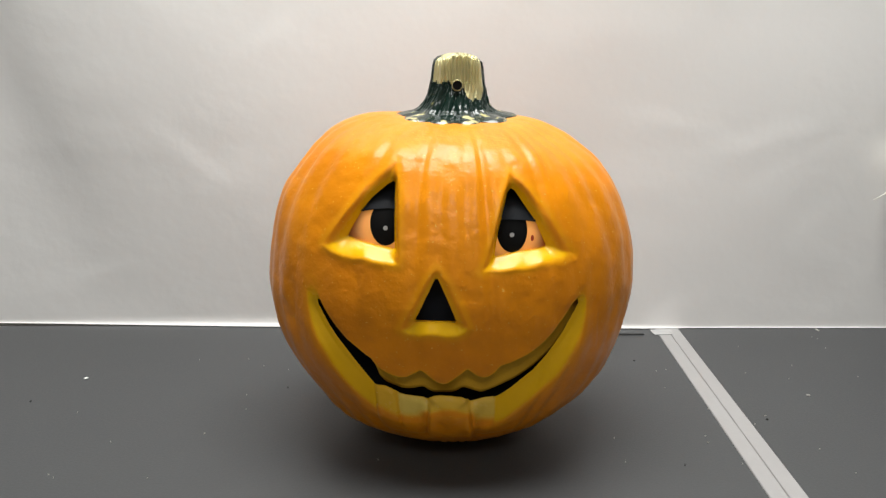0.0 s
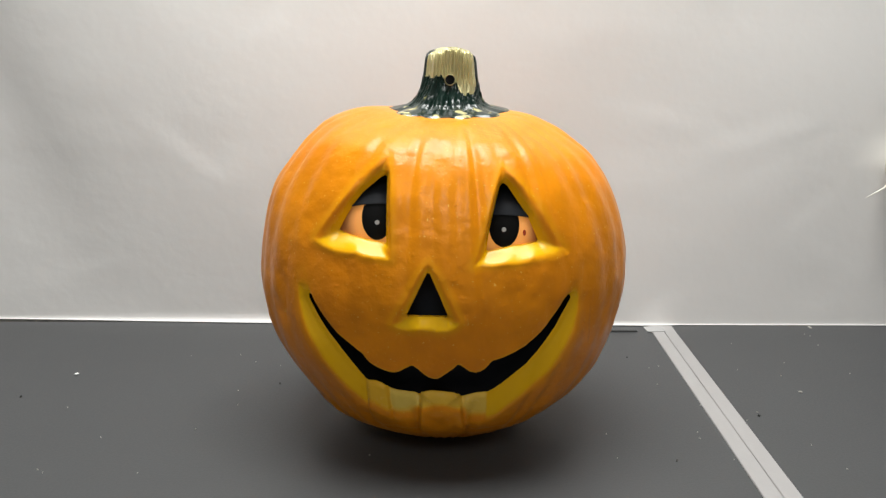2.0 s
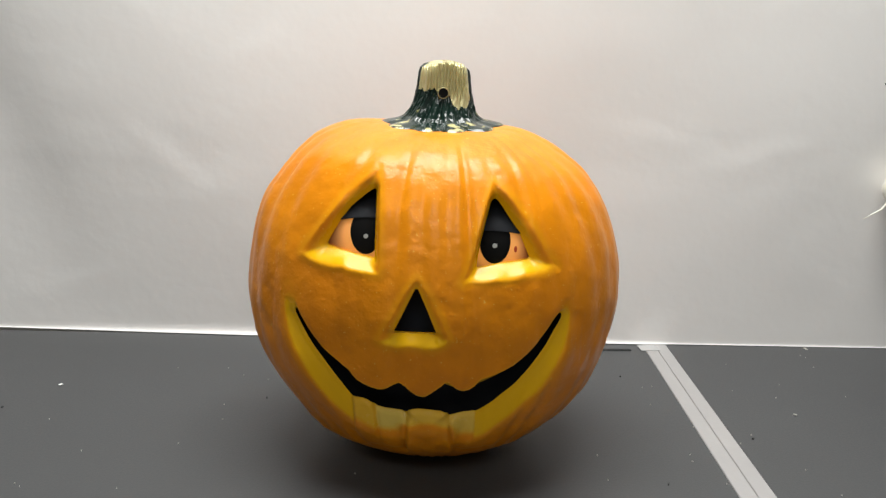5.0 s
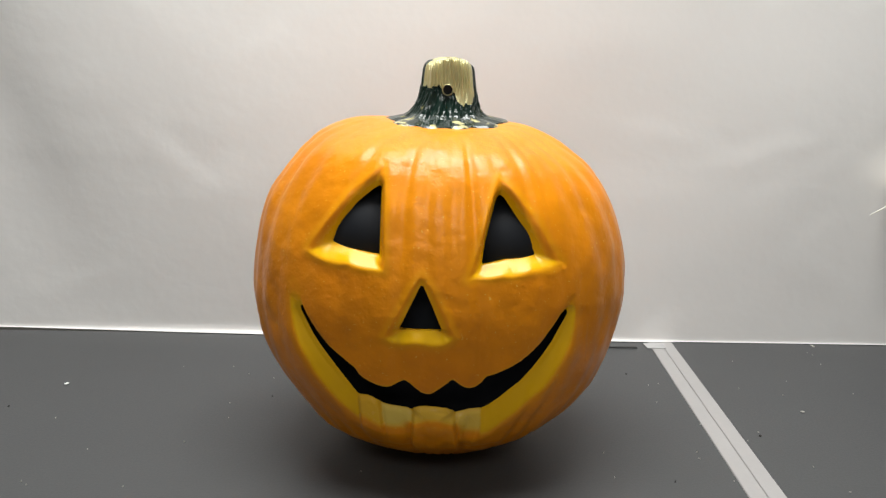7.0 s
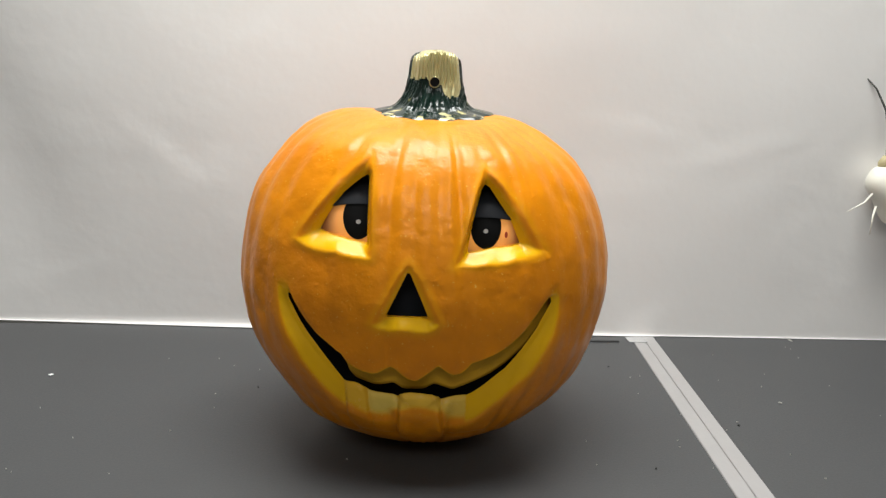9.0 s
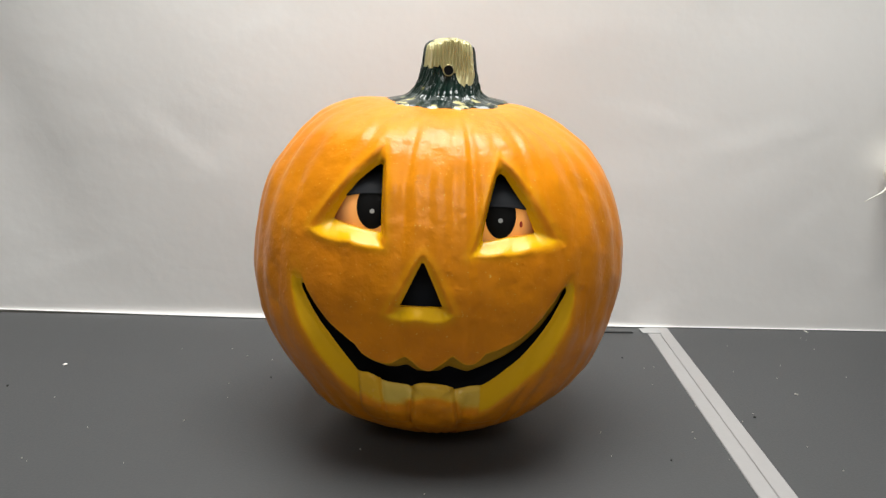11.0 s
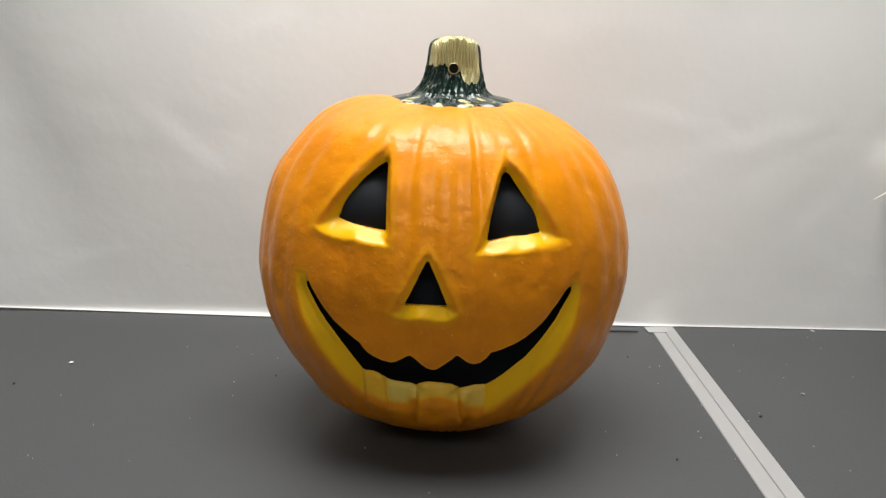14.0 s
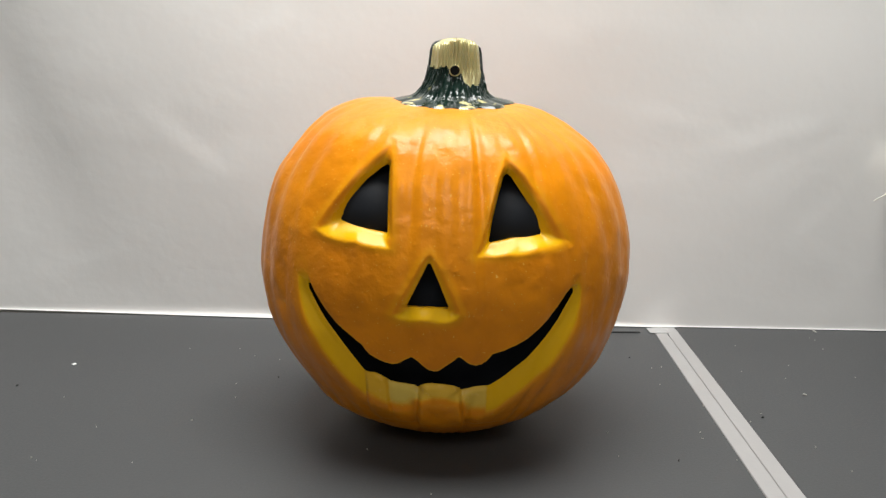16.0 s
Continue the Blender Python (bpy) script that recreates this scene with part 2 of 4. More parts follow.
# ---- room: unseen shell added to enclose the tables and bounce light ----
def unseen_room():
    t = 0.1
    for name, lo, hi, m in (
        ("floor", (-2.6, -3.1, -0.85), (2.6, 1.0, -0.75), M_FLOOR),
        ("ceiling", (-2.6, -3.1, 1.75), (2.6, 1.0, 1.85), M_WALL),
        ("wall_north", (-2.5, 0.9, -0.75), (2.5, 0.9 + t, 1.75), M_WALL),
        ("wall_south", (-2.5, -3.0 - t, -0.75), (2.5, -3.0, 1.75), M_WALL),
        ("wall_west", (-2.6, -3.1, -0.75), (-2.5, 1.0, 1.75), M_WALL),
        ("wall_east", (2.5, -3.1, -0.75), (2.6, 1.0, 1.75), M_WALL),
    ):
        tagged(part(name, box_bm(lo, hi), m, smooth=False), kind="structure")
    # housings for both unseen lamps; the far one is there only for fill
    for y in (-0.12, -1.90):
        lightbox = tagged(new("unseen_ceiling_panel"), "assumed flat white light panel on the ceiling, out of view", "lamp", "ceiling light panels")
        lightbox.location = (0, y, 1.75)
        part("frame", box_bm((-0.62, -0.32, -0.12), (0.62, 0.32, 0.0), 0.004), M_PANEL, lightbox)


def seam_x(y):
    return 0.2925 + 0.055 * y


def table(name, inner_side):
    """Laminate-topped table whose inner edge carries a light band along the seam between the two tables."""
    th = tagged(new(name), "dark grey laminate table with a light grey edge band", "table", "pushed-together tables")
    y0, y1, z0 = -0.52, 0.2985, -0.028
    s = inner_side
    outer = -1.05 if s < 0 else 1.35
    gap, band = 0.00025 * s, 0.0165 * s

    def prism(pts, lo, hi, bevel=0.0):
        bm = bmesh.new()
        a = [bm.verts.new((x, y, lo)) for x, y in pts]
        b = [bm.verts.new((x, y, hi)) for x, y in pts]
        n = len(pts)
        bm.faces.new(a[::-1]), bm.faces.new(b)
        for k in range(n):
            bm.faces.new((a[k], a[(k + 1) % n], b[(k + 1) % n], b[k]))
        bmesh.ops.recalc_face_normals(bm, faces=bm.faces[:])
        if bevel:
            bmesh.ops.bevel(bm, geom=bm.edges[:], offset=bevel, segments=2, affect="EDGES")
        return bm

    i0, i1 = seam_x(y0), seam_x(y1)
    part("tabletop", prism([(outer, y0), (i0 + band, y0), (i1 + band, y1), (outer, y1)], z0, 0.0, 0.0005), M_TABLE, th, smooth=False)
    part("edge_band", prism([(i0 + band, y0), (i0 + gap, y0), (i1 + gap, y1), (i1 + band, y1)], z0, 0.0006, 0.0005), M_EDGE, th, "light grey edge band", smooth=False)
    for lx in (outer - 0.07 * s * -1 if s < 0 else outer - 0.07, seam_x(0) + 0.09 * s):
        for ly in (y0 + 0.06, y1 - 0.06):
            part("leg", tube_bm([(lx, ly, -0.75), (lx, ly, z0)], [0.018, 0.018], 14), M_STEEL, th)


# dents in the paper: across, up, half length, height, slant
DENTS = [(-0.35, 0.25, 0.06, 0.0006, -0.7), (-0.30, 0.225, 0.03, 0.0006, 0.9), (-0.24, 0.40, 0.05, 0.0004, 0.5), (0.30, 0.29, 0.09, 0.0004, -0.2), (0.42, 0.27, 0.07, 0.0004, 0.3), (0.36, 0.45, 0.05, 0.0004, -0.9),
         (0.60, 0.42, 0.04, 0.0004, 0.4), (-0.50, 0.08, 0.07, 0.0004, 0.25), (0.50, 0.16, 0.06, 0.0003, 0.8), (-0.42, 0.46, 0.06, 0.0004, -0.4), (0.10, 0.50, 0.08, 0.0003, 0.2), (0.55, 0.10, 0.05, 0.0003, -0.6)]


def paper_y(x, z):
    """Depth of the hanging paper: nearly flat, turning away and then forward again towards its free edge."""
    x = np.asarray(x, float)
    k = np.clip((0.28 - x) / 0.9, 0, 1)
    y = 0.2905 + 0.021 * k
    rise = np.clip(z / 0.25, 0, 1)
    # the free side leans back from a soft diagonal fold
    c = -0.455 - 0.33 * z
    back = 1 / (1 + np.exp(np.clip((x - c) / 0.030, -30, 30)))
    y = y + back * 0.052 * z
    lean = np.exp(-((x - c - 0.16) / 0.19) ** 2)
    y = y - 0.022 * lean * z
    y = y + 0.003 * np.sin(5 * x + 3 * z) * rise + 0.0016 * np.sin(11 * x - 8 * z + 1) * rise
    # a few soft dents and creases
    for cx, cz, w, h, t in DENTS:
        u, v = (x - cx) * math.cos(t) + (z - cz) * math.sin(t), (z - cz) * math.cos(t) - (x - cx) * math.sin(t)
        y = y + h * np.exp(-(u / w) ** 2) * np.tanh(v / 0.010) * np.exp(-(v / 0.035) ** 2)
    return y


def backdrop_paper():
    xs = np.linspace(-1.15, 1.15, 461)
    zs = np.concatenate([[0.0012, 0.0012, 0.0025, 0.006], np.linspace(0.012, 1.2, 220)])
    X, Z = np.meshgrid(xs, zs)
    Y = paper_y(X, Z) - 0.0015
    lip = np.interp(xs, [-0.75, -0.6, -0.27, -0.1, 0.22, 0.30, 0.34, 0.7], [0.002, 0.003, 0.008, 0.009, 0.005, 0.004, 0.0015, 0.0015])
    Y[0], Y[1], Y[2], Y[3] = Y[4] - lip, Y[4] - lip * 0.5, Y[4] - lip * 0.15, Y[4] - lip * 0.03
    front = np.stack([X, Y, Z], -1).reshape(-1, 3)
    f = grid_faces(len(zs), len(xs))
    ob = array_part("paper_backdrop", front, f, M_PAPER)
    mod = ob.modifiers.new("thickness", "SOLIDIFY")
    mod.thickness, mod.offset = 0.0006, 0
    tagged(ob, "creased white paper sheet hanging behind the grey table", "backdrop")


unseen_room()
table("table", -1)
table("table", 1)
backdrop_paper()

# ---- pumpkin: shape of the shell ----
CX, FLAT = 0.0035, 0.86
PROF_Z = np.array([0, 0, 3, 13, 25, 35, 49, 61, 78, 101, 122, 150, 165, 182, 198, 218, 238, 254, 268, 284, 295, 303, 309, 311, 309, 303]) / 1000
PROF_R = np.array([0, 45, 60, 82, 105.5, 122, 136, 145, 154, 163.5, 169, 174, 175, 173.5, 170.5, 165.5, 159, 151, 141.5, 127, 112.5, 97.5, 80.5, 62, 45, 20]) / 1000


def profile(steps, passes):
    """Even steps along the shell's profile, softened."""
    d = np.concatenate([[0], np.cumsum(np.hypot(np.diff(PROF_R), np.diff(PROF_Z)))])
    u = np.linspace(0, d[-1], steps)
    pr, pz = np.interp(u, d, PROF_R), np.interp(u, d, PROF_Z)
    for _ in range(passes):
        pr[1:-1] = 0.25 * pr[:-2] + 0.5 * pr[1:-1] + 0.25 * pr[2:]
        pz[1:-1] = 0.25 * pz[:-2] + 0.5 * pz[1:-1] + 0.25 * pz[2:]
    pr[0] = 0.0005
    return pr, pz - pz.min()


SHELL_R, SHELL_Z = profile(620, 80)
CROWN = int(np.argmax(SHELL_Z))
# how far the casting swells (mm) on either side, by height
SWELL_Z = np.array([20, 30, 40, 48, 58, 72, 90, 120, 150, 175, 212, 240, 264, 280, 292, 302, 311]) / 1000
SWELL_A = np.array([4, 4, 0, -3.5, -3, -2, 0.3, 3.0, 1.6, 1.3, 4.3, 4.5, 3.4, 3.8, 4.0, 3.0, 0]) / 1000
SWELL_B = np.array([-7, -8, -7.3, -6.5, -5, -2, -2.4, -0.8, -2.0, -2.4, -0.9, -1.7, -1.9, -1.2, -0.8, -0.5, 0.5]) / 1000
SWELL_STEPS = np.linspace(0, 0.315, 127)
SWELL_SOFT = np.stack([np.interp(SWELL_STEPS, SWELL_Z, SWELL_A), np.interp(SWELL_STEPS, SWELL_Z, SWELL_B)])
for _ in range(14):
    SWELL_SOFT[:, 1:-1] = 0.25 * SWELL_SOFT[:, :-2] + 0.5 * SWELL_SOFT[:, 1:-1] + 0.25 * SWELL_SOFT[:, 2:]
# grooves between the ribs: azimuth in degrees, depth in mm, half width in degrees
GROOVES = [(-86, 1.2, 6), (-74, 2.0, 3.6), (-63, 2.0, 3.6), (-51, 1.8, 4), (-39, 1.4, 4), (-28, 2.0, 3.0), (-11, 2.6, 2.2), (-4.0, 1.3, 2.0), (3.4, 1.7, 2.2),
           (9.4, 3.2, 1.9), (19, 1.0, 2.6), (28, 2.2, 2.4), (34.5, 1.5, 2.4), (43, 1.5, 3.5), (53, 2.0, 3.4), (64, 1.8, 3.8), (75, 1.9, 3.6), (86, 1.4, 6)]
GROOVES += [(a, 3.0, 3.5) for a in range(97, 270, 11)]


def smooth01(v, a, b):
    t = np.clip((np.asarray(v, float) - a) / (b - a), 0, 1)
    return t * t * (3 - 2 * t)


def groove(az, z):
    """Depth in metres of the ribs' grooves at an azimuth (degrees, 0 to the front) and height."""
    az = np.asarray(az, float)
    g = 0.0
    for c, d, w in GROOVES:
        k = (az - c + 180) % 360 - 180
        sway = 1.2 * np.sin(z * 34 + c)
        g = g + d / 1000 * np.exp(-((k - sway * (1.0 if abs(c) > 12 else 0.45)) / w) ** 2)
    amount = (0.75 + 0.55 * smooth01(z, 0.19, 0.26)) * (1 - 0.55 * smooth01(z, 0.283, 0.306)) + 0.5 * smooth01(z, 0.09, 0.04)
    return g * amount


def skin(x, y, z):
    """The lopsided shoulder: one side stands higher."""
    z2 = z - 0.0045 * np.exp(-((x - 0.105) / 0.035) ** 2) * smooth01(z, 0.22, 0.29)
    z2 = z2 + 0.0040 * np.exp(-((x + 0.095) / 0.050) ** 2) * smooth01(z, 0.26, 0.30)
    return z2 - 0.0055 * smooth01(-y, 0.0, 0.06) * smooth01(z, 0.27, 0.31)


def lopsided(s, z):
    """Swelling of the shell, in metres, at the sine of an azimuth and a height."""
    return np.interp(z, SWELL_STEPS, SWELL_SOFT[0]) * smooth01(-s, 0.3, 0.95) + np.interp(z, SWELL_STEPS, SWELL_SOFT[1]) * smooth01(s, 0.3, 0.95)


def rho(z):
    return np.interp(z, SHELL_Z[:CROWN], SHELL_R[:CROWN])


def front(x, z, depth=0.0):
    """The point of the shell's front at x, z (metres), sunk by depth."""
    x, z = np.asarray(x, float), np.asarray(z, float)
    r = rho(z) - depth
    s = np.clip((x - CX) / r, -0.995, 0.995)
    az = np.degrees(np.arcsin(s))
    r2 = r - groove(az, z) * np.clip(1 - depth / 0.006, 0, 1) + lopsided(s, z)
    a = np.radians(az)
    return np.stack([CX + r2 * np.sin(a), -FLAT * r2 * np.cos(a), skin(x, -FLAT * r2 * np.cos(a), z)], -1)


def mm(*pairs):
    return np.array(pairs, float).reshape(-1, 2) / 1000


def spread(line, n):
    """n points at even steps along a line, its last point left out."""
    d = np.concatenate([[0], np.cumsum(np.hypot(*np.diff(line, axis=0).T))])
    u = np.linspace(0, d[-1], n + 1)[:-1]
    return np.stack([np.interp(u, d, line[:, 0]), np.interp(u, d, line[:, 1])], -1)


def soft_line(line, n, times=2):
    p = spread(line, n)
    p = np.vstack([p, line[-1]])
    for _ in range(times):
        p[1:-1] = 0.25 * p[:-2] + 0.5 * p[1:-1] + 0.25 * p[2:]
    return p


# carved openings: outer edge lines on the rind and inner edge lines round the dark hole (mm across, mm up), and how deep each inner line lies (mm)
EYE_A = dict(
    outer=[mm(-104.1, 211.5, -100, 218.6, -90.5, 231.8, -77.1, 248.6, -69.3, 259.4, -60.4, 266.8, -50.8, 273.7, -43.4, 279.3), mm(-43.4, 279.3, -41.7, 255, -41.4, 226.3, -41, 200.3),
           mm(-41, 200.3, -52.9, 201.1, -62.8, 202.4, -69.2, 204.3, -78.5, 203.1, -87.1, 204, -96.4, 206.2, -102.1, 208.3, -104.1, 211.5)],
    inner=[mm(-83.6, 217.6, -81.8, 221.7, -77.3, 229.9, -70.7, 240.8, -64.2, 248.9, -57.6, 254.8, -51, 260.2, -44.8, 263.8), mm(-44.8, 263.8, -45.1, 232.5, -45.1, 210.4), mm(-45.1, 210.4, -58.7, 211.9, -72.4, 214.5, -83.6, 217.6)],
    depth=[12, 12, 12], ledge=2)
EYE_B = dict(
    outer=[mm(47, 271.7, 53.6, 266.4, 62.3, 258.2, 75.1, 243.7, 83.2, 229.6, 90.4, 217, 99.1, 205.2), mm(99.1, 205.2, 90.2, 201.6, 81.3, 200.6, 72.6, 201.1, 64.5, 198.3, 57.8, 197.4, 48.7, 198.4, 37.9, 196.6, 29.5, 196.9, 22.3, 195.7),
           mm(22.3, 195.7, 27.2, 204.6, 32.7, 221.3, 37.4, 240.1, 41.8, 256.3, 47, 271.7)],
    inner=[mm(48, 257.8, 51.6, 255.2, 58.4, 245.4, 67.7, 232.1, 72.4, 221.9, 77.2, 210.7), mm(77.2, 210.7, 65.4, 209, 53.9, 208.4, 42.8, 206.4, 33.9, 204.9), mm(33.9, 204.9, 36.8, 223.6, 41.6, 242.4, 45.2, 254.9, 48, 257.8)],
    depth=[12, 12, 12], ledge=1)
NOSE = dict(
    outer=[mm(-11.6, 199.9, -2.8, 188, 7.3, 168.6, 14.5, 151.1), mm(14.5, 151.1, 10.6, 146.5, 4.1, 143.7, -4.6, 142.9, -12.4, 144.6, -17.6, 144.9, -26.7, 143, -35.3, 144.2, -41.4, 148.5), mm(-41.4, 148.5, -30.9, 169.3, -20.1, 188.7, -11.6, 199.9)],
    inner=[mm(-11.6, 193.2, -3.2, 174.8, 4.8, 155.4), mm(4.8, 155.4, -29.7, 155.4), mm(-29.7, 155.4, -20.5, 174.6, -11.6, 193.2)],
    depth=[3, 6, 3], ledge=1)
LIP_UP = mm(-110.7, 171.9, -108.7, 165.8, -105.2, 159.5, -100.7, 153.3, -96.3, 147.4, -91.5, 141.9, -86, 135.5, -77.2, 127.9, -70.5, 122.4, -65.5, 119.8, -61.9, 114.7, -58.7, 111.6, -54.1, 109.1, -47.3, 106.4, -40.4, 105.2, -35.8, 106.2, -31.4, 109, -24.7, 113.2,
            -20, 110.2, -15.5, 105.8, -11.1, 102.1, -6.6, 100.7, -3, 101.6, 2.3, 106, 9, 111.2, 12.9, 115.2, 17, 111.9, 21.5, 108.4, 27.1, 106.3, 31.7, 106.9, 35.9, 110.8, 40, 117, 49, 119.3, 58.1, 122.9, 66.9, 128.1, 75.9, 135.4, 85.6, 144.1, 92.2, 153.4, 98.8, 163.9, 104.7, 168.3)
LIP_IN = mm(104.7, 168.3, 106.1, 162.9, 100.9, 152.7, 94, 139.4, 87.1, 129.5, 78, 117.5, 69, 107.2, 59.8, 99.8, 50.8, 91.8, 44.1, 86.7, 37.2, 83.9, 27.8, 83.5, 20.9, 81.6, 15.5, 79.9, 14.8, 83.9, 9.3, 87.6, 0.2, 89.3, -8.9, 89.4, -14.4, 88.6, -17.6, 86.1,
            -18.6, 81.3, -22.8, 83.8, -29.7, 84.3, -36.7, 84.6, -43.7, 85.9, -45.9, 88.7, -50.5, 92, -55.2, 93.5, -60, 93.1, -63.9, 92.8, -69.7, 99.3, -78.7, 111.2, -87.8, 123.7, -94.8, 132.4, -100.9, 141.3, -106.6, 151.5, -110.4, 160.5, -110.7, 171.9)
LIP_OUT = mm(104.7, 168.3, 109.9, 174.9, 114.2, 166.2, 114.6, 151.5, 112.3, 136.8, 106.9, 122.5, 100.5, 110.4, 91.7, 98.3, 80, 88.1, 68.2, 78.1, 56.9, 67.4, 46.8, 58.3, 38.2, 54.7, 26.9, 53, 16, 55.5, 13.9, 68.8, 0.4, 72, -13.5, 70.5, -18.7, 68.1, -20, 58,
             -37.4, 56.7, -48, 58, -56.6, 62.8, -67.4, 67, -75.9, 75.7, -85.2, 85.5, -94.6, 95.9, -102.6, 106.8, -108.3, 119.1, -114.2, 130.8, -118.1, 142.7, -120.5, 157.2, -121.8, 172.2, -116.2, 184.1, -110.7, 171.9)
MOUTH = dict(outer=[LIP_UP, LIP_OUT], inner=[LIP_UP, LIP_IN], depth=[0.3, 8], ledge=1)
# teeth: sides (mm across at their tops), slant of each side, how far they stand out (mm), the height at which they fade into the chin, paleness of the paint
TEETH = [(-63.8, -44.8, 0.05, 0.10, 3.4, 58, 0.25), (-44.8, -18.6, 0.10, -0.04, 0.4, 40, 1.0), (-18.4, 14.9, -0.04, 0.11, 5.4, 26, 0.45), (15.0, 37.0, 0.11, 0.0, 0.4, 40, 0.7)]
TOOTH_TOP = 88.0


def ring(op, key, counts):
    return np.vstack([spread(l, n) for l, n in zip(op[key], counts)])


def inside(poly, x, z):
    hit = np.zeros(x.shape, bool)
    j = len(poly) - 1
    for i in range(len(poly)):
        xi, zi, xj, zj = *poly[i], *poly[j]
        if zi != zj:
            hit ^= ((zi > z) != (zj > z)) & (x < (xj - xi) * (z - zi) / (zj - zi) + xi)
        j = i
    return hit


def nearest(poly, x, z):
    """Distance to the outline and the nearest point on it."""
    best, bx, bz = np.full(x.shape, 9.0), np.zeros(x.shape), np.zeros(x.shape)
    for p, q in zip(poly, np.roll(poly, -1, 0)):
        d = q - p
        l = d @ d
        if l < 1e-14:
            continue
        t = np.clip(((x - p[0]) * d[0] + (z - p[1]) * d[1]) / l, 0, 1)
        px, pz = p[0] + t * d[0], p[1] + t * d[1]
        e = np.hypot(x - px, z - pz)
        m = e < best
        best, bx, bz = np.where(m, e, best), np.where(m, px, bx), np.where(m, pz, bz)
    return best, bx, bz


OPENINGS = [("eye_socket", EYE_A, (40, 30, 44)), ("eye_socket", EYE_B, (40, 44, 34)), ("nose_socket", NOSE, (30, 30, 34)), ("mouth_socket", MOUTH, (200, 200))]

pumpkin = tagged(new("pumpkin_lantern"), "orange foam jack-o'-lantern with animated eyelids and jaw on grey table", "decoration")


def soften(f, times):
    for _ in range(times):
        f[1:-1] = 0.25 * f[:-2] + 0.5 * f[1:-1] + 0.25 * f[2:]
        f[:, 1:-1] = 0.25 * f[:, :-2] + 0.5 * f[:, 1:-1] + 0.25 * f[:, 2:]
    return f


def lattice(ix, iy, iz):
    h = np.sin(ix * 127.1 + iy * 311.7 + iz * 74.7) * 43758.5453
    return 2 * (h - np.floor(h)) - 1


def lumpy(x, y, z):
    """Smooth noise in -1..1, one lump a unit."""
    i, j, k = np.floor(x), np.floor(y), np.floor(z)
    u, v, w = (smooth01(c - f, 0, 1) for c, f in ((x, i), (y, j), (z, k)))
    total = 0.0
    for a in (0, 1):
        for b in (0, 1):
            for c in (0, 1):
                total = total + lattice(i + a, j + b, k + c) * (u if a else 1 - u) * (v if b else 1 - v) * (w if c else 1 - w)
    return total


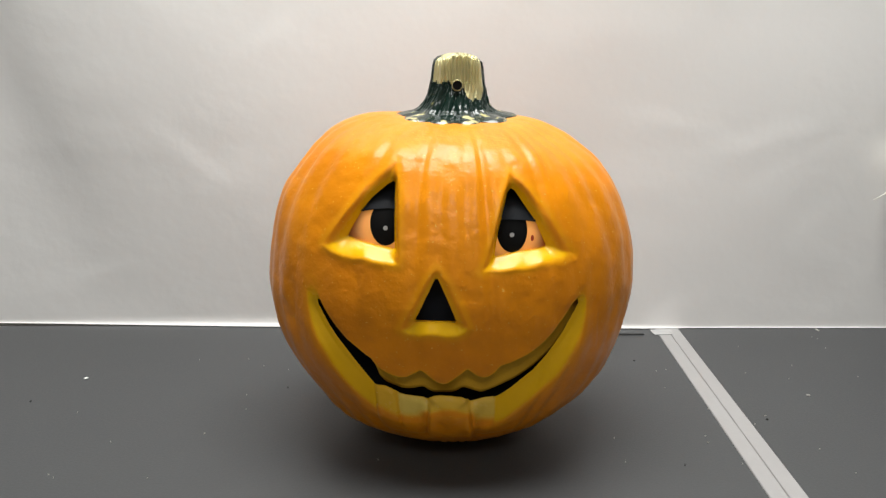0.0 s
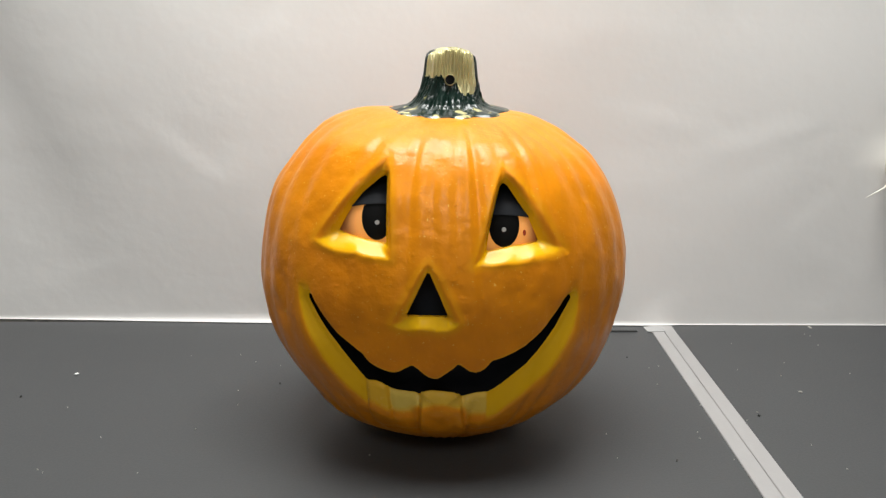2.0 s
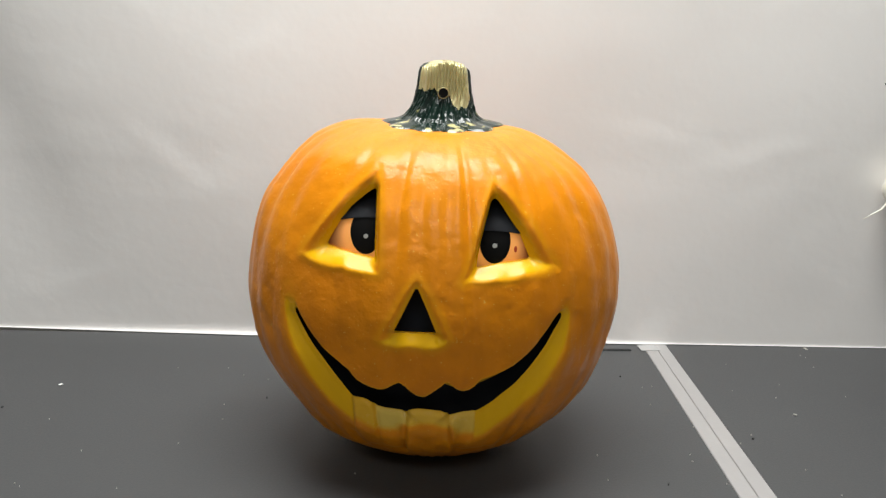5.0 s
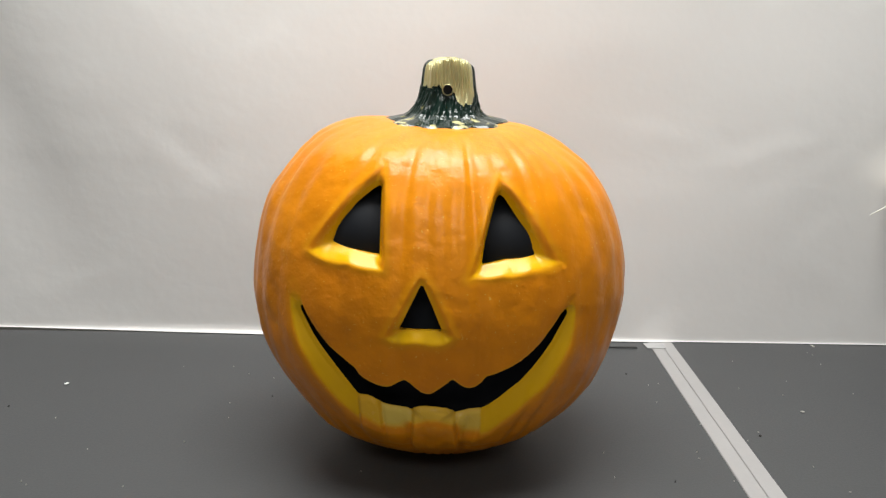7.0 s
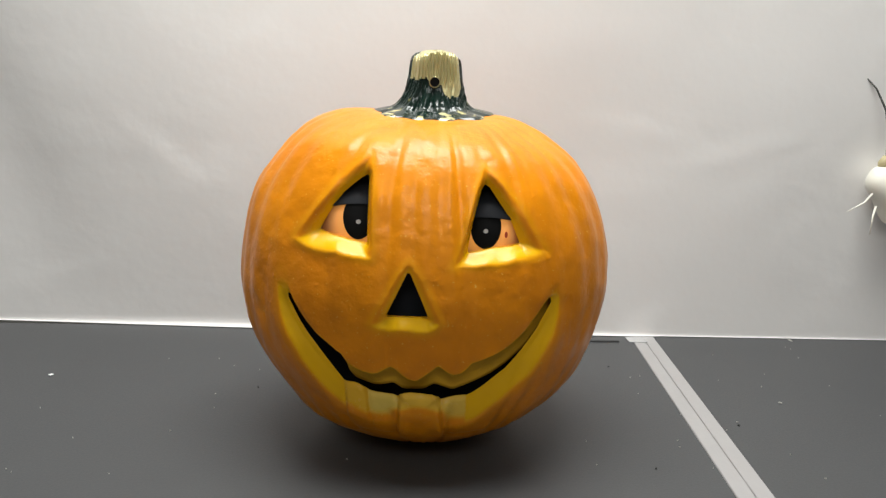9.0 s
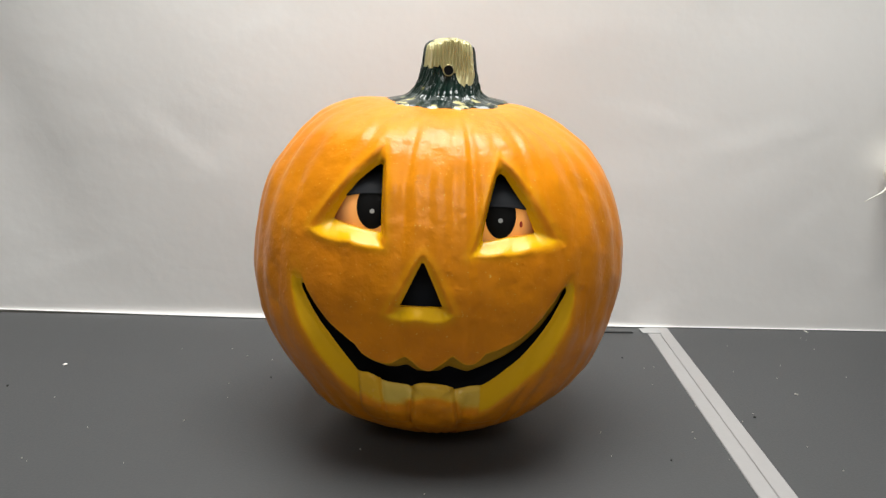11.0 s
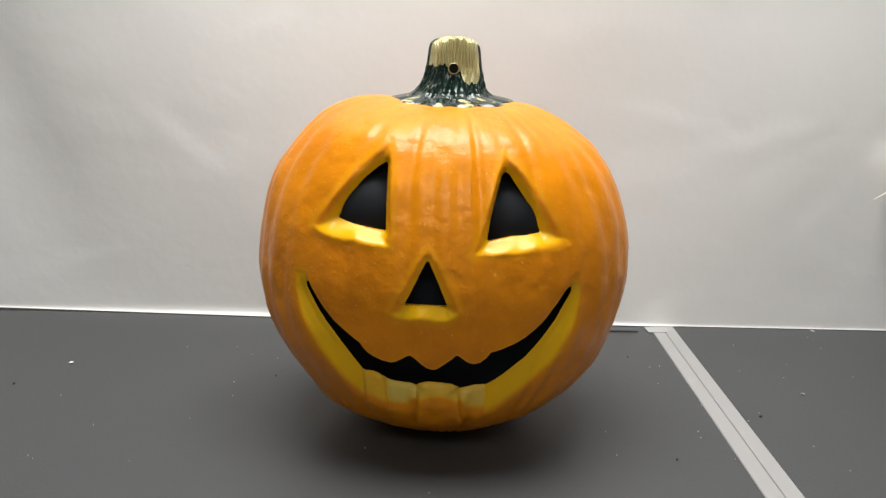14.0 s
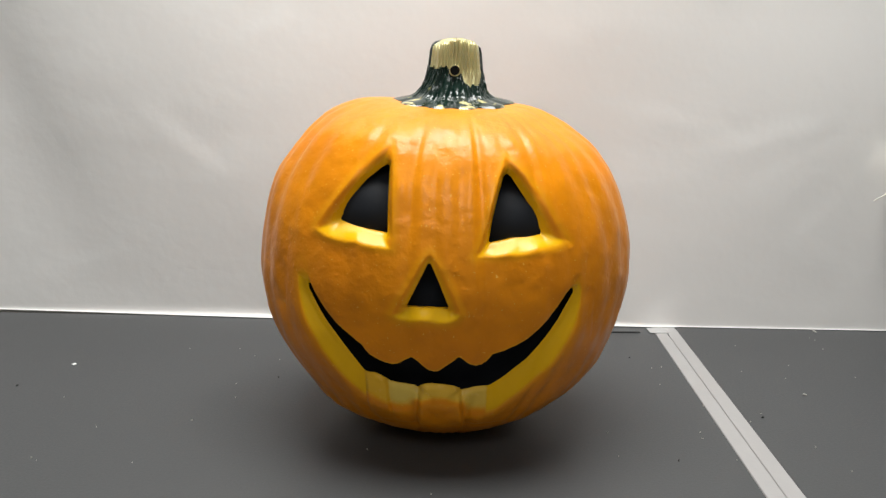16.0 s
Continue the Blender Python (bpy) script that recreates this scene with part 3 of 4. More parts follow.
def pumpkin_body():
    """One cast shell: rind, carved sockets and teeth in a single softened relief, then split into its parts."""
    pr, pz = SHELL_R, SHELL_Z
    az = np.concatenate([np.linspace(-80, 80, 640), np.linspace(80, 280, 90)[1:-1]])
    A, Zr = np.meshgrid(az, pz)
    Rr = np.repeat(pr[:, None], len(az), 1)
    a = np.radians(A)
    xf, zf = CX + Rr * np.sin(a), Zr.copy()
    fore = (np.abs(A) < 79.5) & (np.arange(len(pz))[:, None] < CROWN - 6)
    facing = fore & (Zr > 0.015) & (Zr < 0.297)
    depth, paint, pale, piece = (np.zeros(A.shape) for _ in range(4))
    calm = np.ones(A.shape)
    hole = np.zeros(A.shape, bool)
    for number, (name, op, counts) in enumerate(OPENINGS, 1):
        outer, inner = ring(op, "outer", counts), ring(op, "inner", counts)
        mouth = name == "mouth_socket"
        lo, hi = outer.min(0) - 0.012, outer.max(0) + 0.012
        idx = np.where(facing & (xf > lo[0]) & (xf < hi[0]) & (zf > lo[1]) & (zf < hi[1]))
        x, z = xf[idx], zf[idx]
        cut, within = inside(outer, x, z), inside(inner, x, z)
        d_out, ox, oz = nearest(outer, x, z)
        d_in, bx, bz = nearest(inner, x, z)
        edge_in = np.stack([nearest(np.vstack([l, l[::-1]]), x, z)[0] for l in op["inner"]])
        edge_out = np.stack([nearest(np.vstack([l, l[::-1]]), x, z)[0] for l in op["outer"]])
        deep = np.array(op["depth"], float)[edge_in.argmin(0)] / 1000
        if mouth:
            teeth_deep = np.interp(bx * 1000, [-70, -62, -46, -44, -19.5, -18, 14.5, 15.6, 36, 44], [8, 4.5, 4.5, 5, 5, 2.2, 2.2, 5, 5, 8]) / 1000
            deep = np.where(edge_in.argmin(0) == 1, teeth_deep, deep)
        t = np.where(cut, d_out / np.maximum(d_out + d_in, 1e-7), 0)
        t = np.where(within, 1, t)
        ledge = edge_out.argmin(0) == op["ledge"]
        shape = np.where(ledge, 1.10 * t * t / (t + 0.10), 1.35 * t * t / (t + 0.35))
        if mouth:
            shape = 1.4 * t * t / (t + 0.4)
        if mouth:
            for (cx, cz), least in ((LIP_UP[0], 0.12), (LIP_UP[-1], 0.45)):
                deep = deep * (least + (1 - least) * smooth01(np.hypot(x - cx, z - cz), 0.0, 0.022))
        # the lower rim of each cut stands a little proud of the rind
        crest, reach = (0.0042, 0.013) if mouth else (0.0006, 0.005)
        if mouth:
            crest = crest * smooth01(z, 0.165, 0.125)
        swell = np.where(ledge, crest * np.where(cut, np.clip(1 - 1.2 * t, 0, 1), np.exp(-(d_out / reach) ** 2)), 0)
        depth[idx] = np.maximum(depth[idx], deep * shape) - swell
        # yellow spray: full on ledges and deep walls, thin over the rounded rim
        if mouth:
            spray = smooth01(t, 0.0, 0.26) * smooth01(z, 0.181, 0.163)
        else:
            spray = np.where(ledge, smooth01(t, -0.15, 0.25), smooth01(t, 0.15, 0.80) * (0.55 if name == "nose_socket" else 0.9))
        rim = (0.14 if mouth else 0.30) * np.clip(1 - d_out / 0.006, 0, 1) * ~cut * (ledge | (not mouth))
        paint[idx] = np.maximum(paint[idx], np.where(cut, spray, rim))
        calm[idx] = np.minimum(calm[idx], np.where(cut, 0.10, smooth01(d_out, -0.002, 0.006)))
        piece[idx] = np.where(cut, number, piece[idx])
        if mouth:
            for k, (x0, x1, s0, s1, proud, fade, tint) in enumerate(TEETH):
                drop = TOOTH_TOP - z * 1000
                e0, e1 = x0 + s0 * drop, x1 + s1 * drop
                xm = x * 1000
                side = smooth01(xm, e0 - 0.5, e0 + 1.3) * smooth01(xm, e1 + 0.5, e1 - 1.3)
                down = smooth01(z * 1000, fade - 12, fade + 12) * (edge_in.argmin(0) == 1)
                depth[idx] -= 0.001 * proud * side * down
                for e, notch in ((e0, (0.8, 0.9, 1.3, 1.2)[k]), (e1, (0.7, 0.9, 1.0, 0.4)[k])):
                    depth[idx] += 0.001 * notch * np.exp(-((xm - e) / 1.5) ** 2) * smooth01(z * 1000, fade - 8, fade + 14) * (z < 0.1)
                # rounded tops
                depth[idx] += 0.0032 * (1 - smooth01(d_in, 0.0, 0.0050)) * side * (edge_in.argmin(0) == 1)
                on = (xm > e0) & (xm < e1) & cut & ~within & (edge_in.argmin(0) == 1)
                piece[idx] = np.where(on, 5 + k, piece[idx])
                pale[idx] = np.maximum(pale[idx], np.where(on, tint * smooth01(t, 0.22, 0.48), 0))
                paint[idx] = np.where(on, 0.8 * smooth01(t, 0.15, 0.45), paint[idx])
        # the hole's edge vertices are drawn onto its line
        near = within & (d_in < 0.0012)
        rows, cols = idx[0][near], idx[1][near]
        xf[rows, cols], zf[rows, cols] = bx[near], bz[near]
        hole[idx] |= within & ~near
    depth = soften(depth, 3)
    paint, pale = soften(paint, 3), soften(pale, 1)
    g = groove(A, Zr) * np.clip(Rr / 0.06, 0, 1)
    r = Rr - g + lopsided(np.sin(a), Zr) * np.clip(Rr / 0.06, 0, 1)
    X, Y = CX + r * np.sin(a), -FLAT * r * np.cos(a)
    Z = skin(X, Y, Zr)
    P = front(xf, zf, depth)
    X, Y, Z = (np.where(fore, P[..., k], c) for k, c in enumerate((X, Y, Z)))
    # uneven casting: broad swellings, wrinkles across the ribs and small pimples that fade out towards the cuts
    lumps = 0.0012 * lumpy(X * 24, Y * 24, Z * 20) + (0.00050 + 0.00020 * smooth01(Zr, 0.22, 0.26)) * lumpy(X * 74 + 9, Y * 74, Z * 48) + 0.00020 * lumpy(X * 150, Y * 150 + 5, Z * 120)
    pimple = lumpy(X * 210 + 31, Y * 210, Z * 210)
    lumps = (lumps + 0.00022 * smooth01(pimple, 0.68, 0.9)) * calm * (Zr > 0.004)
    X = X + lumps * np.sin(a)
    Y = Y - lumps * np.cos(a)
    faces = grid_faces(len(pr), len(az), True)
    faces = faces[~hole.reshape(-1)[faces].any(1)]
    verts = np.stack([X, Y, Z], -1).reshape(-1, 3)
    # normals of the whole casting, so that its parts meet without a seam
    p0, p1, p2, p3 = (verts[faces[:, k]] for k in range(4))
    fn = np.cross(p2 - p0, p3 - p1)
    normals = np.zeros(verts.shape)
    for k in range(4):
        for axis in range(3):
            normals[:, axis] += np.bincount(faces[:, k], fn[:, axis], len(verts))
    normals /= np.maximum(np.linalg.norm(normals, axis=1), 1e-12)[:, None]
    owner = piece.reshape(-1)[faces].max(1)
    kinds = [("rind", "ribbed orange rind")] + [(n, "carved flesh painted yellow") for n, _, _ in OPENINGS] + [("tooth", "blunt yellow tooth")] * 4
    for k, (name, label) in enumerate(kinds):
        fs = faces[owner == k]
        used = np.unique(fs)
        remap = np.zeros(len(verts), int)
        remap[used] = np.arange(len(used))
        ob = array_part(name, verts[used], remap[fs], M_PUMPKIN, pumpkin, label, paint.reshape(-1)[used])
        at = ob.data.attributes.new("pale", "FLOAT", "POINT")
        at.data.foreach_set("value", pale.reshape(-1)[used].astype(np.float32))
        ob.data.normals_split_custom_set_from_vertices([tuple(n) for n in normals[used]])
    # black lining added well behind the rind so the openings read as dark cavity
    A, Zr = np.meshgrid(np.linspace(-180, 180, 73)[:-1], np.linspace(0.02, 0.285, 40))
    r = np.clip(rho(Zr) - 0.034, 0.01, None)
    a = np.radians(A)
    v = np.stack([CX + r * np.sin(a), -FLAT * r * np.cos(a), Zr], -1).reshape(-1, 3)
    array_part("dark_lining", v, grid_faces(40, 72, True), M_DARK, pumpkin, "black lining added behind the openings to darken them")


def cut_edge(op, counts):
    """The thickness of the shell behind the edge of a hole."""
    i = ring(op, "inner", counts)
    dep = np.concatenate([np.full(n, d) for d, n in zip(op["depth"], counts)]) / 1000
    rows = [front(i[:, 0], i[:, 1], dep + d) for d in (0.0005, 0.002, 0.0045)]
    ob = array_part("cut_edge", np.vstack(rows), grid_faces(3, len(i), True), M_PUMPKIN, pumpkin, "cut edge of the shell", np.full(3 * len(i), 0.7))
    return ob


def stem():
    """Flared stalk: ribbed green foot and a slanted cut top."""
    prof = [(-0.004, 0.0515), (-0.0015, 0.0550), (0.0022, 0.0555), (0.0048, 0.0520), (0.0066, 0.0445), (0.0085, 0.0360), (0.0115, 0.0315), (0.0155, 0.0287), (0.0225, 0.0258), (0.033, 0.0238), (0.041, 0.0228), (0.049, 0.0220),
            (0.0535, 0.0208), (0.0565, 0.0175), (0.0580, 0.0110), (0.0583, 0.0005)]
    hz, hr = np.array(prof).T
    u = np.linspace(0, 1, 90)
    k = np.linspace(0, 1, len(prof))
    hz, hr = np.interp(u, k, hz), np.interp(u, k, hr)
    az = np.linspace(-180, 180, 421)[:-1]
    A, H = np.meshgrid(az, hz)
    Rr = np.repeat(hr[:, None], len(az), 1)
    a = np.radians(A)
    flare = np.clip(1 - H / 0.03, 0, 1.05)
    ridge = np.abs(np.sin(a * 4.5 + 1.3 * np.sin(a * 2) + H * 12)) ** 0.55
    Rr = Rr * (1 + 0.23 * flare * (ridge - 0.66)) + 0.0011 * (np.sin(a * 14 + 2 * np.sin(3 * a)) * np.clip(H / 0.02, 0, 1))
    # the foot creeps down over the shoulders in tongues
    base = 0.3065 - 0.0045 * np.clip(np.cos(a), -0.2, 1) * flare - 0.003 * flare ** 3 * (ridge - 0.5)
    Rr = Rr + (0.0004 * np.sin(a * 23 + H * 210) * np.sin(H * 330 + a * 5) + 0.0004 * np.sin(a * 37 + 3 * np.sin(H * 150))) * np.clip(H / 0.008, 0, 1) * np.clip((0.04 - H) / 0.01, 0, 1)
    X = 0.0060 + Rr * np.sin(a) * 1.03 + H * 0.02 - 0.0022 * flare
    Y = -0.004 - Rr * np.cos(a) * 0.92
    Z = base + H + 0.0035 * (ridge - 0.75) * np.clip(1 - np.abs(H - 0.004) / 0.008, 0, 1)
    # flattened cut face towards the front, top rim dished
    Yc = np.maximum(Y, -0.004 - 0.0195 + 0.10 * (H - 0.03))
    Y = Y + (Yc - Y) * smooth01(H, 0.012, 0.032)
    comb = np.sin(X * 2 * math.pi / 0.0027 + 1.2 * np.sin(H * 160 + X * 300))
    Y = Y + 0.0013 * comb * np.clip((H - 0.026) / 0.006, 0, 1) * np.clip(np.cos(a), 0, 1)
    rim = 0.0022 * np.sin(a * 2 + 0.6) * np.clip(H / 0.06, 0, 1) ** 4
    Z = Z + rim + 0.10 * (-(X - 0.0060)) * np.clip(H / 0.05, 0, 1) ** 3 * 0.5
    faces = grid_faces(len(u), len(az), True)
    verts = np.stack([X, Y, Z], -1).reshape(-1, 3)
    Hc = H.reshape(-1)[faces].mean(1)
    Ac = A.reshape(-1)[faces[:, 0]]
    line = 0.0335 - 0.0145 * smooth01(Ac, -5, 34) + 0.006 * smooth01(Ac, 46, 62) + 0.0012 * np.sin(np.radians(Ac) * 11) + 0.0007 * np.sin(np.radians(Ac) * 31)
    gold = ((np.abs(Ac + 2) < 66) & (Hc > line)) | (Hc > 0.0571)
    foot = faces[~gold]
    paint = (ridge * flare).reshape(-1)
    st = array_part("stem", verts, foot, M_STEM, pumpkin, "glossy dark green stem foot", paint)
    cut = array_part("stem_cut", verts, faces[gold], M_GOLD, st, "cut stem face brushed with gold paint")
    # brush ridges on the gold
    # a solid black plug stands in for the shaded depth of the hole
    bm = bmesh.new()
    bmesh.ops.create_cone(bm, cap_ends=True, segments=24, radius1=0.0042, radius2=0.0042, depth=0.004)
    bm.transform(pose(0.0063, -0.0245, 0.3375, 84, 0, 0))
    part("hole", bm, M_PUPIL, st, "round black plug standing in for a shaded hole", smooth=False)
    bm = bmesh.new()
    vs = []
    for i in range(28):
        t = 2 * math.pi * i / 28
        vs.append([bm.verts.new((0.0063 + (0.0046 + 0.0005 * math.cos(s)) * math.cos(t), -0.0258 + 0.0008 * math.sin(s), 0.3375 + (0.0046 + 0.0005 * math.cos(s)) * math.sin(t))) for s in np.linspace(0, 2 * math.pi, 8, endpoint=False)])
    for i in range(28):
        for j in range(8):
            bm.faces.new((vs[i][j], vs[(i + 1) % 28][j], vs[(i + 1) % 28][(j + 1) % 8], vs[i][(j + 1) % 8]))
    bmesh.ops.recalc_face_normals(bm, faces=bm.faces[:])
    part("hole_rim", bm, M_GOLD, st)


EYE_R = 0.040


def cap_bm(radius, half_angle, rings=10, sides=40, squash=1.0):
    """A shallow dome about -Y: part of a sphere of that radius."""
    bm = bmesh.new()
    top = bm.verts.new((0, -radius, 0))
    prev = None
    for i in range(1, rings + 1):
        th = half_angle * i / rings
        cur = [bm.verts.new((radius * math.sin(th) * math.cos(p), -radius * math.cos(th), radius * math.sin(th) * math.sin(p) * squash)) for p in np.linspace(0, 2 * math.pi, sides, endpoint=False)]
        for k in range(sides):
            if prev is None:
                bm.faces.new((top, cur[k], cur[(k + 1) % sides]))
            else:
                bm.faces.new((prev[k], cur[k], cur[(k + 1) % sides], prev[(k + 1) % sides]))
        prev = cur
    bmesh.ops.recalc_face_normals(bm, faces=bm.faces[:])
    if bm.faces[0].normal.y > 0:
        bmesh.ops.reverse_faces(bm, faces=bm.faces[:])
    return bm


def eye(center, yaw, pitch, spot):
    """Eyeball turned to its gaze, with pupil and white dot, and an eyelid shell that turns on the same axis."""
    gaze = pose(*center, pitch, 0, yaw)
    bm = bmesh.new()
    bmesh.ops.create_uvsphere(bm, u_segments=64, v_segments=40, radius=EYE_R)
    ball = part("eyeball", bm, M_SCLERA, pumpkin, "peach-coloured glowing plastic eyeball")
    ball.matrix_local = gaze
    bm = cap_bm(EYE_R + 0.0005, math.asin(0.0121 / EYE_R), squash=1.46)
    bm.transform(Matrix.Rotation(math.radians(-5.4), 4, "X"))
    part("pupil", bm, M_PUPIL, ball, "black pupil")
    glint = part("white_dot", cap_bm(EYE_R + 0.0010, math.asin(0.0018 / EYE_R), 4, 20), M_GLINT, ball, "white highlight dot")
    if spot:
        bm = cap_bm(EYE_R + 0.0004, 0.035, 3, 12, 1.8)
        bm.transform(Matrix.Rotation(math.radians(24), 4, "Z") @ Matrix.Rotation(math.radians(3), 4, "X"))
        part("vein", bm, M_RED, ball, "small red vein")
    # lid: half a shell above a flat edge, with thickness
    bm = bmesh.new()
    for rad in (EYE_R + 0.0016, EYE_R + 0.0026):
        bmesh.ops.create_uvsphere(bm, u_segments=64, v_segments=40, radius=rad)
    bmesh.ops.delete(bm, geom=[v for v in bm.verts if v.co.z < -1e-4], context="VERTS")
    lid = part("eyelid", bm, M_LID, pumpkin, "glossy black eyelid shell")
    return lid, glint, gaze


def jaw_plate():
    """Inner upper jaw: a curved plate behind the lip whose lower edge repeats the lip's points."""
    low = soft_line(mm(-104, 176, -92, 153, -77, 136, -66, 121, -60, 101, -55, 95, -39.2, 90.2, -31.4, 91.3, -23.3, 94.4, -14.9, 88.4, 2.4, 89, 10.3, 94.7, 25.9, 88.1, 39, 93.5, 56.3, 101.5, 70, 110.5, 85.7, 124.5, 98, 140, 105, 153, 110, 167), 150, 1)
    rows = []
    for side in (0.0, 0.004):
        hs = np.linspace(0, 0.042, 12)
        for h in (hs if side == 0 else hs[::-1]):
            z = low[:, 1] + h
            p = front(low[:, 0] * (1 - 0.04 * h / 0.04), z, 0.0135 + side + 0.05 * h)
            if h == 0 and side == 0:
                p[:, 1] += 0.0008
            if side == 0:
                # a moulded groove runs along the plate
                p[:, 1] += 0.0016 * math.exp(-((h - 0.009) / 0.0025) ** 2)
            rows.append(p)
    v = np.vstack(rows)
    n = len(rows)
    f = grid_faces(n, len(low))
    last = np.stack([np.arange(len(low) - 1) + (n - 1) * len(low), np.arange(1, len(low)) + (n - 1) * len(low), np.arange(1, len(low)), np.arange(len(low) - 1)], -1)
    return array_part("jaw_plate", v, np.vstack([f, last]), M_PLATE, pumpkin, "ochre inner jaw plate with pointed edge")


pumpkin_body()
for name_, op_, counts_ in OPENINGS[:3]:
    cut_edge(op_, counts_)
stem()
LID_A, DOT_A, GAZE_A = eye((-0.0562, -0.0764, 0.2177), 4.6, -11.4, False)
LID_B, DOT_B, GAZE_B = eye((0.0526, -0.0813, 0.2128), -5.4, -11.8, True)
JAW = jaw_plate()


# ---- small things on the table and by the paper ----
def crumbs(name, places, mat, lo, hi, label):
    bm = bmesh.new()
    for x, y in places:
        s, t, h = random.uniform(lo, hi), random.uniform(lo, hi) * 0.6, random.uniform(0.0006, 0.0014)
        geom = bmesh.ops.create_cube(bm, size=1)["verts"]
        m = pose(x, y, h / 2 + 0.0002, random.uniform(-8, 8), random.uniform(-8, 8), random.uniform(0, 180))
        for v in geom:
            v.co = m @ Vector((v.co.x * s * random.uniform(0.6, 1.1), v.co.y * t * random.uniform(0.6, 1.1), v.co.z * h))
    tagged(part(name, bm, mat, smooth=False), label, "crumbs", kind="stuff")


SEEN = [(-0.425, 0.108), (-0.243, -0.029), (-0.392, 0.019), (-0.328, -0.047), (-0.216, 0.026), (-0.225, 0.063), (-0.267, -0.112), (-0.357, -0.107), (-0.35, -0.112), (-0.311, 0.167), (0.263, 0.136), (0.355, 0.126),
        (0.33, 0.011), (0.493, 0.209), (0.252, -0.034), (0.25, -0.047), (0.161, -0.039), (0.267, -0.088), (0.362, -0.104), (0.25, 0.131), (0.246, 0.082), (0.276, 0.027), (0.311, -0.009)]
crumbs("crumbs", SEEN + [(random.uniform(-0.55, 0.6), random.uniform(-0.2, 0.26)) for _ in range(20)], M_CHIP, 0.0008, 0.0020, "tiny white plaster crumbs strewn on the grey table")
crumbs("dark_crumbs", [(-0.183, 0.083), (-0.456, 0.046), (0.214, -0.09), (0.328, 0.002), (0.232, 0.165)], M_SOOT, 0.0022, 0.0036, "tiny black crumbs strewn on the grey table")


def scrap(x, y, w, d, turn, mat, label, name="paper_scrap", curl=0.10):
    bm = box_bm((-w / 2, -d / 2, 0), (w / 2, d / 2, 0.0012), 0.0003, 1)
    for v in bm.verts:
        v.co.z += curl * abs(v.co.x)
    bm.transform(pose(x, y, 0.0004, 0, 0, turn))
    tagged(part(name, bm, mat, smooth=False), label, "scrap")


scrap(-0.425, 0.108, 0.0045, 0.0035, 60, M_PANEL, "bright white paper scrap lying on the grey table")
scrap(0.399, 0.061, 0.0040, 0.0022, -30, M_CHIP, "small white paper scrap lying on the grey table")
scrap(0.5165, 0.279, 0.003, 0.008, 4, M_CHIP, "narrow white paper sliver at the foot of the paper")
scrap(0.296, 0.270, 0.026, 0.020, 3, M_CLEAR, "frosted tape patch over the light table edge", "tape_patch", 0.0)
scrap(0.250, 0.262, 0.040, 0.004, 1, M_SOOT, "dark strip lying on the table beside the tape", "dark_strip", 0.0)


def hanging_ornament():
    """Ivory bulb with thin white whiskers, hung by a dark cord from the paper."""
    th = tagged(new("hanging_ornament"), "ivory bulb ornament with white whiskers hanging on a dark cord", "ornament")
    th.location = (0.6225, 0.262, 0.217)
    bm = bmesh.new()
    bmesh.ops.create_uvsphere(bm, u_segments=40, v_segments=28, radius=1)
    for v in bm.verts:
        z = v.co.z
        w = 0.041 * (1 - 0.42 * float(smooth01(-z, -0.25, 0.8)))
        v.co = Vector((v.co.x * w, v.co.y * 0.026, z * 0.042 + 0.004 * math.sin(v.co.x * 5)))
    part("bulb", bm, M_IVORY, th, "smooth ivory bulb")
    part("cap", tube_bm([(-0.020, 0, 0.026), (-0.021, 0, 0.037), (-0.018, 0, 0.045)], [0.0080, 0.0070, 0.0045], 16), M_TAN, th, "tan cap")
    part("cord", tube_bm([(-0.018, 0, 0.044), (-0.019, 0.002, 0.075), (-0.023, 0.008, 0.104), (-0.034, 0.018, 0.132), (-0.052, 0.0275, 0.153)], [0.0019, 0.0017, 0.0014, 0.0011, 0.0007], 10), M_CORD, th, "dark curved cord")
    for pts in (((-0.034, -0.006, -0.004), (-0.048, -0.014, -0.015), (-0.072, -0.018, -0.027)), ((-0.028, -0.008, -0.020), (-0.035, -0.016, -0.032), (-0.037, -0.018, -0.056)),
                ((-0.006, -0.014, -0.030), (-0.008, -0.02, -0.045), (-0.006, -0.022, -0.066)), ((0.022, -0.010, -0.018), (0.04, -0.016, -0.03), (0.056, -0.018, -0.05))):
        part("whisker", tube_bm(pts, [0.0016, 0.0013, 0.0005], 8), M_IVORY, th, "thin white whisker")


hanging_ornament()


